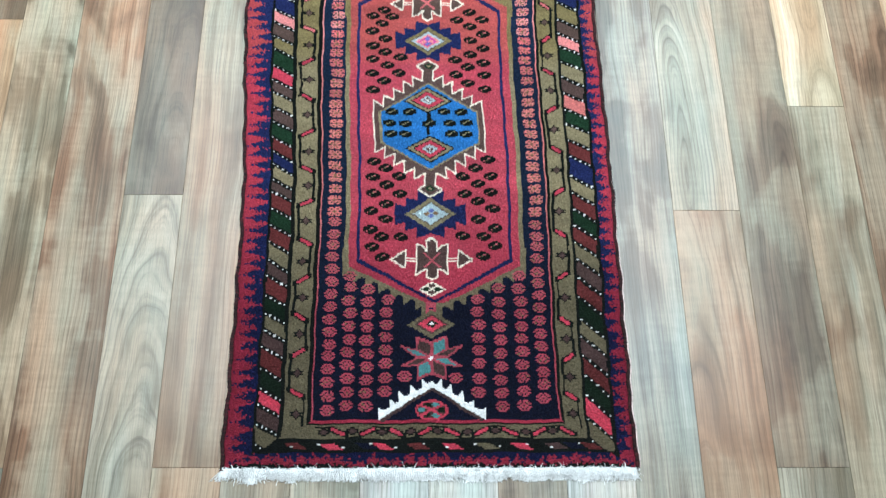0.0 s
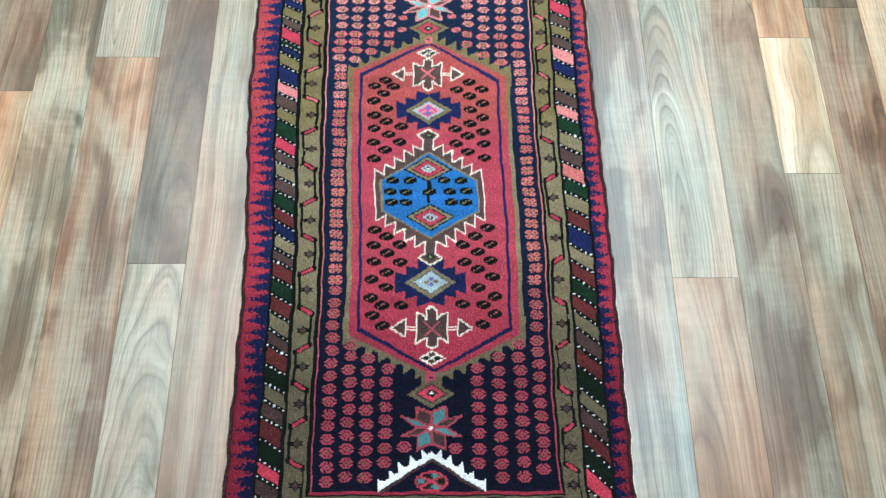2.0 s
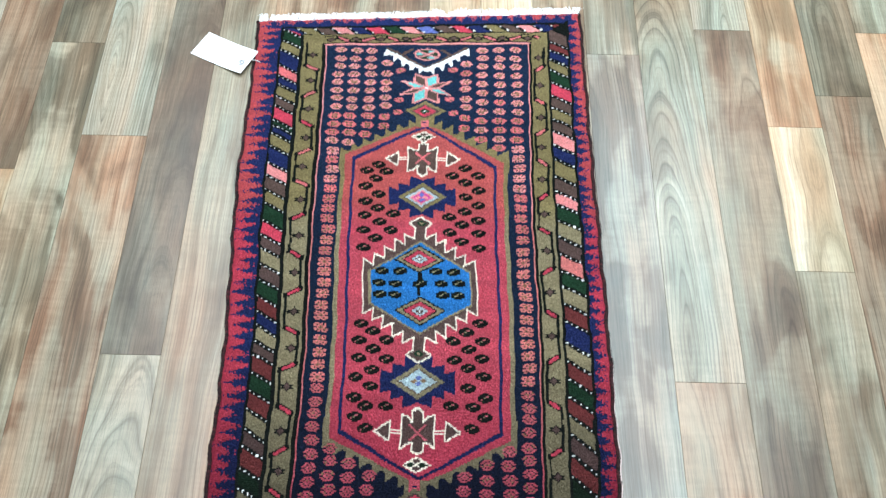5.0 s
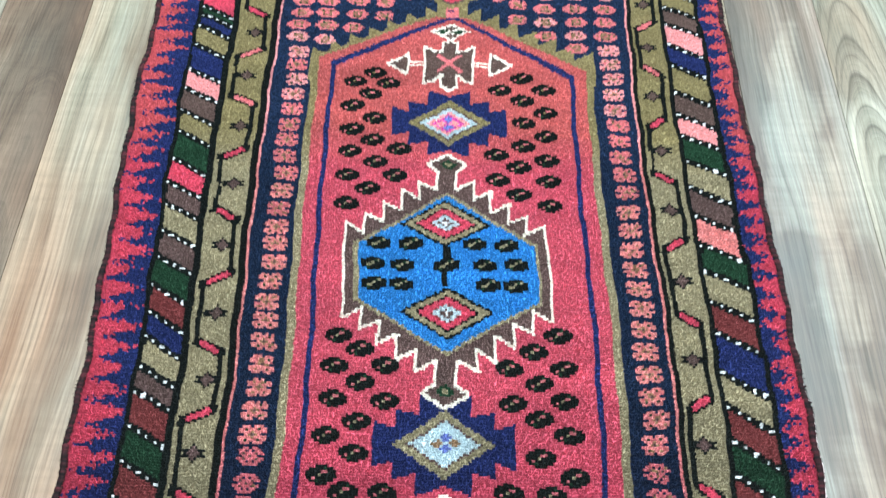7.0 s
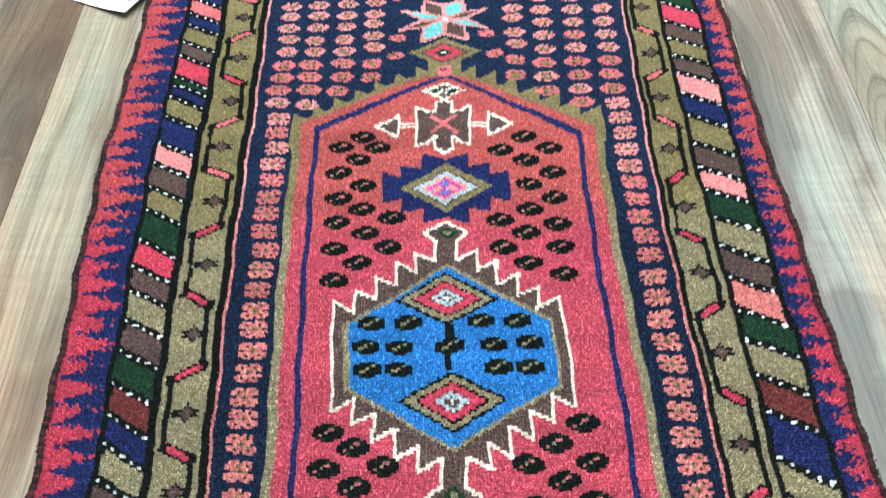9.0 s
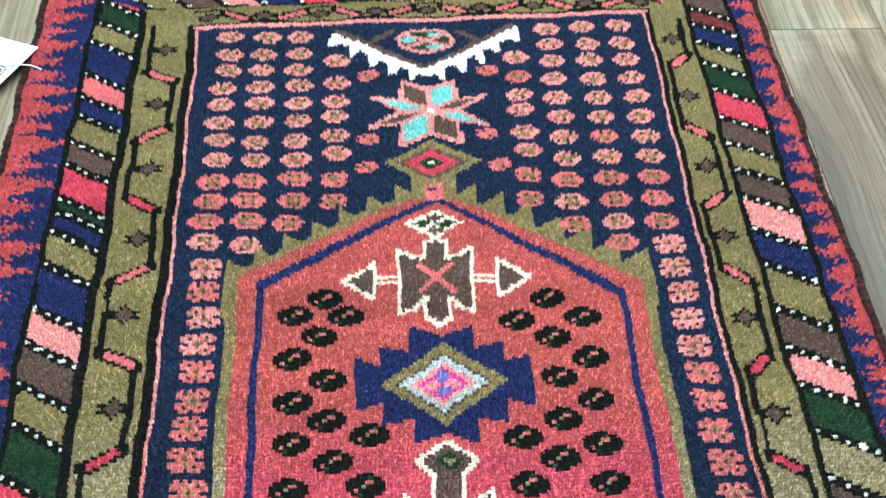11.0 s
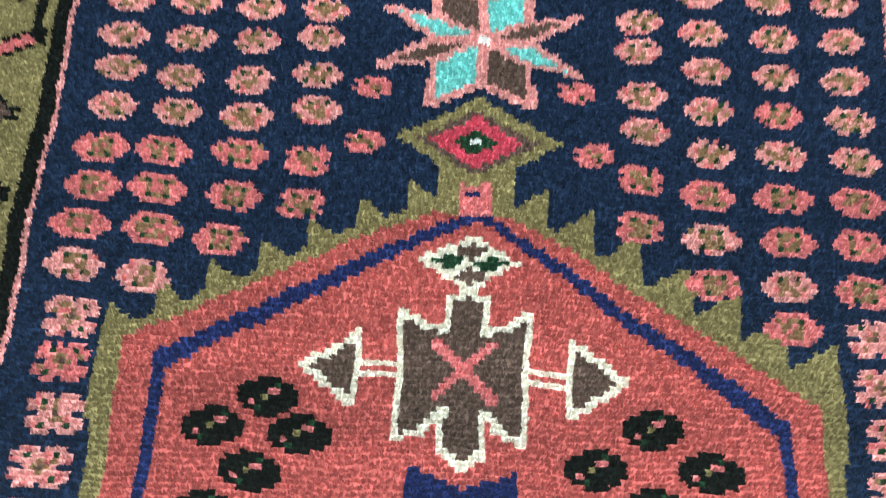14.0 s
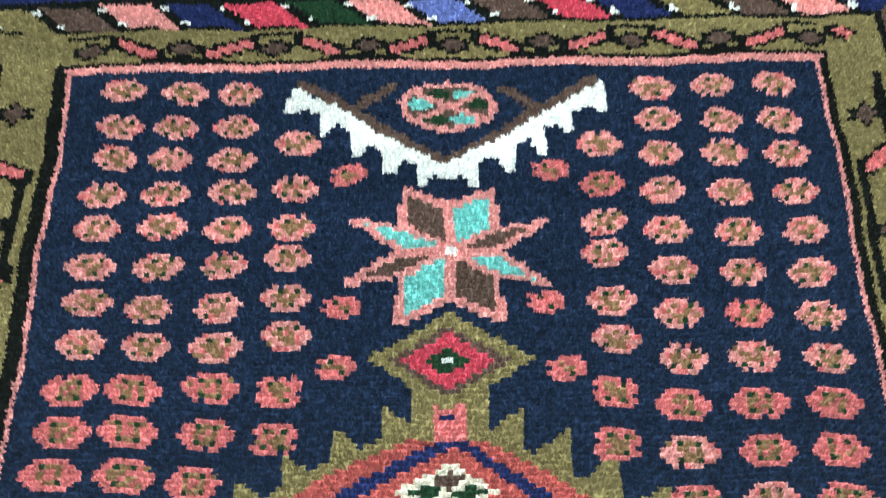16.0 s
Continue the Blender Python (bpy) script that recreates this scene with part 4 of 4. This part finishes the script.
def tube(points, r, sides=6):
    bm = bmesh.new()
    rings = []
    for n, q in enumerate(points):
        way = (points[min(n + 1, len(points) - 1)] - points[max(n - 1, 0)]).normalized()
        side_way = way.cross(Vector((0, 0, 1))).normalized()
        up = side_way.cross(way)
        rings.append([bm.verts.new(q + side_way * r * math.cos(2 * math.pi * c / sides) + up * r * math.sin(2 * math.pi * c / sides)) for c in range(sides)])
    for a, b in zip(rings, rings[1:]):
        for c in range(sides):
            bm.faces.new((a[c], a[(c + 1) % sides], b[(c + 1) % sides], b[c]))
    return bm


GREY = cotton("grey_eyelet", (0.13, 0.13, 0.15))
for ring_r, wide in ((0.0072, 0.0008), (0.0036, 0.0010)):
    ring_points = [on_tag(0.048 + ring_r * math.cos(k * math.pi / 8), -0.006 + ring_r * math.sin(k * math.pi / 8), 0.0014 + 0.009 * ((0.111 + ring_r * math.cos(k * math.pi / 8)) / 0.126) ** 3 + 0.0003) for k in range(17)]
    part("eyelet", tube(ring_points, wide), GREY, tag, "small grey ring on the card")
part("string", tube([on_tag(0.049, 0.002, 0.0082), on_tag(0.060, 0.006, 0.0105), on_tag(0.072, 0.011, 0.0105), on_tag(0.083, 0.012, 0.0090)], 0.0006), COTTON, tag, "thin white cotton string")

# ---- floor strips, laid lengthwise beside the rug ----
SEAMS = [-1.85, -1.735, -1.62, -1.50, -1.38, -1.26, -1.14, -1.02, -0.905, -0.782, -0.671, -0.542, -0.437, -0.327, -0.218, -0.108, 0.001, 0.111, 0.221, 0.331, 0.440, 0.561, 0.680, 0.788, 0.903, 1.02, 1.14, 1.26, 1.38, 1.50, 1.62, 1.735, 1.85]
# each strip from south to north: tone, northern end, and what sets its print apart
LAID = {
    6: [("greige", -0.1, {}), ("umber", 0.75, {}), ("ash", 1.5, {})],
    7: [("greige", -0.30, {}), ("ash", 0.52, dict(patch=0.3)), ("ash", 1.3, dict(pith=(0.02, 0.03, 0.05), figure=0.7))],
    8: [("walnut", -0.45, {}), ("peach", 0.233, dict(patch=0.4, pith=(0.14, 0.05, 0.03))), ("russet", 1.0, dict(patch=0.25, figure=0.25))],
    9: [("ash", -0.62, {}), ("greige", 0.55, dict(north="olive_grey", turn=0.20, patch=0.85, figure=0.45, pith=(-0.06, 0.04, 0.03))), ("olive_grey", 1.3, dict(patch=0.2))],
    10: [("umber", -0.95, {}), ("russet", 0.316, dict(north="copper", turn=0.36, patch=0.75, figure=0.7, pith=(-0.10, 0.02, 0.03), ring=0.007)), ("ash", 0.95, dict(pith=(-0.035, 0.02, 0.11), ring=0.0060, figure=1.0, patch=0.2))],
    11: [("ash", -0.141, dict(pith=(0.022, 0.05, 0.075), ring=0.0085, figure=1.0, patch=0.2)), ("walnut", 0.86, dict(patch=0.22, figure=0.35, pith=(0.03, 0.09, 0.04)))],
    12: [("copper", -0.62, {}), ("rosy", 0.9, dict(north="dun", turn=-0.06, patch=0.22, figure=0.35, pith=(0.09, 0.04, 0.03)))],
    13: [("ash", -0.50, {}), ("greige", 0.40, {})],
    # southern part lighter: the floor's glare painted over the slate print
    19: [("glare_grey", -0.78, {}), ("glare_grey", 0.547, dict(north="slate", turn=-0.18, patch=0.55, figure=0.55, pith=(-0.06, 0.02, 0.03))), ("ash", 1.2, dict(patch=0.3))],
    20: [("copper", -0.169, dict(patch=0.35, figure=0.6, pith=(-0.05, 0.06, 0.03), ring=0.008)), ("ash", 0.95, dict(north="greige", turn=0.14, pith=(-0.030, 0.050, 0.105), ring=0.0062, figure=1.0, patch=0.25))],
    21: [("ash", -0.623, {}), ("umber", 0.62, dict(patch=0.45, figure=0.7, pith=(0.035, 0.03, 0.035), ring=0.007)), ("ash", 1.1, dict(north="peach", turn=0.3, pith=(0.01, 0.01, 0.03), figure=0.8))],
    22: [("rosy", 0.048, dict(north="dun", turn=0.15, patch=0.55, figure=0.4)), ("cream", 0.37, dict(patch=0.2, figure=0.4, pith=(0.02, 0.05, 0.04))), ("peach", 0.9, dict(patch=0.5, figure=0.5))],
    23: [("greige", -0.50, {}), ("russet", 0.45, dict(patch=0.45, figure=0.8, pith=(0.05, 0.02, 0.045), ring=0.008)), ("olive_grey", 1.1, dict(figure=1.0, patch=0.2, pith=(0.0, 0.04, 0.06), ring=0.009))],
    24: [("russet", -0.1, {}), ("peach", 0.62, dict(patch=0.6)), ("greige", 1.2, {})],
}
# strips seen just below the near fringe, lightened in colour for the glare there
for k, kind in zip(range(14, 19), ("ash", "pale", "pale", "slate", "pale")):
    LAID[k] = [(kind, -0.2, {})]
order_of = [n for n in WOODS if n not in ("pale", "glare_grey", "dun")]
draw = random.Random(4)
reached = []


def lay_plank(xa, xb, y0, y1, wood):
    cx, cy = (xa + xb) / 2, (y0 + y1) / 2
    gap = 0.00025
    bm = box_bm(xa - cx + gap, xb - cx - gap, y0 - cy + gap, y1 - cy - gap, -0.008, 0.0, 0.0003)
    plank = part("plank", bm, wood, floor)
    plank.location = (cx, cy, 0)


for k, (xa, xb) in enumerate(zip(SEAMS, SEAMS[1:])):
    runs = list(LAID.get(k, []))
    start = -1.75
    if not runs:
        end_y = start + draw.uniform(0.3, 0.9)
        while end_y < 1.6:
            runs.append((draw.choice(order_of), end_y, {}))
            end_y += draw.uniform(0.6, 1.0)
    while runs[-1][1] < 1.4:
        runs.append((draw.choice(order_of), runs[-1][1] + draw.uniform(0.6, 1.0), {}))
    y = start
    for n, (kind, end_y, print_of) in enumerate(runs):
        lay_plank(xa, xb, y, end_y, timber(kind, seed=0.61 * k + 2.3 * n, **print_of) if print_of else WOODS[kind])
        y = end_y
    reached.append((xa, xb, start, y))

# the rest of the room's floor
draw = random.Random(9)
edges_west = [-2.6 + 0.125 * k for k in range(7)]
edges_east = [1.85 + 0.125 * k for k in range(7)]
for edges in (edges_west, edges_east):
    reached += [(xa, xb, -3.0, -3.0 + draw.uniform(0.0, 0.01)) for xa, xb in zip(edges, edges[1:])]
for xa, xb, y_south, y_north in reached:
    for low_y, high_y in ((-3.0, y_south), (y_north, 4.0)):
        while high_y - low_y > 0.02:
            end_y = low_y + draw.uniform(1.1, 1.4)
            end_y = high_y if high_y - end_y < 0.35 else end_y
            lay_plank(xa, xb, low_y, end_y, WOODS[draw.choice(order_of)])
            low_y = end_y
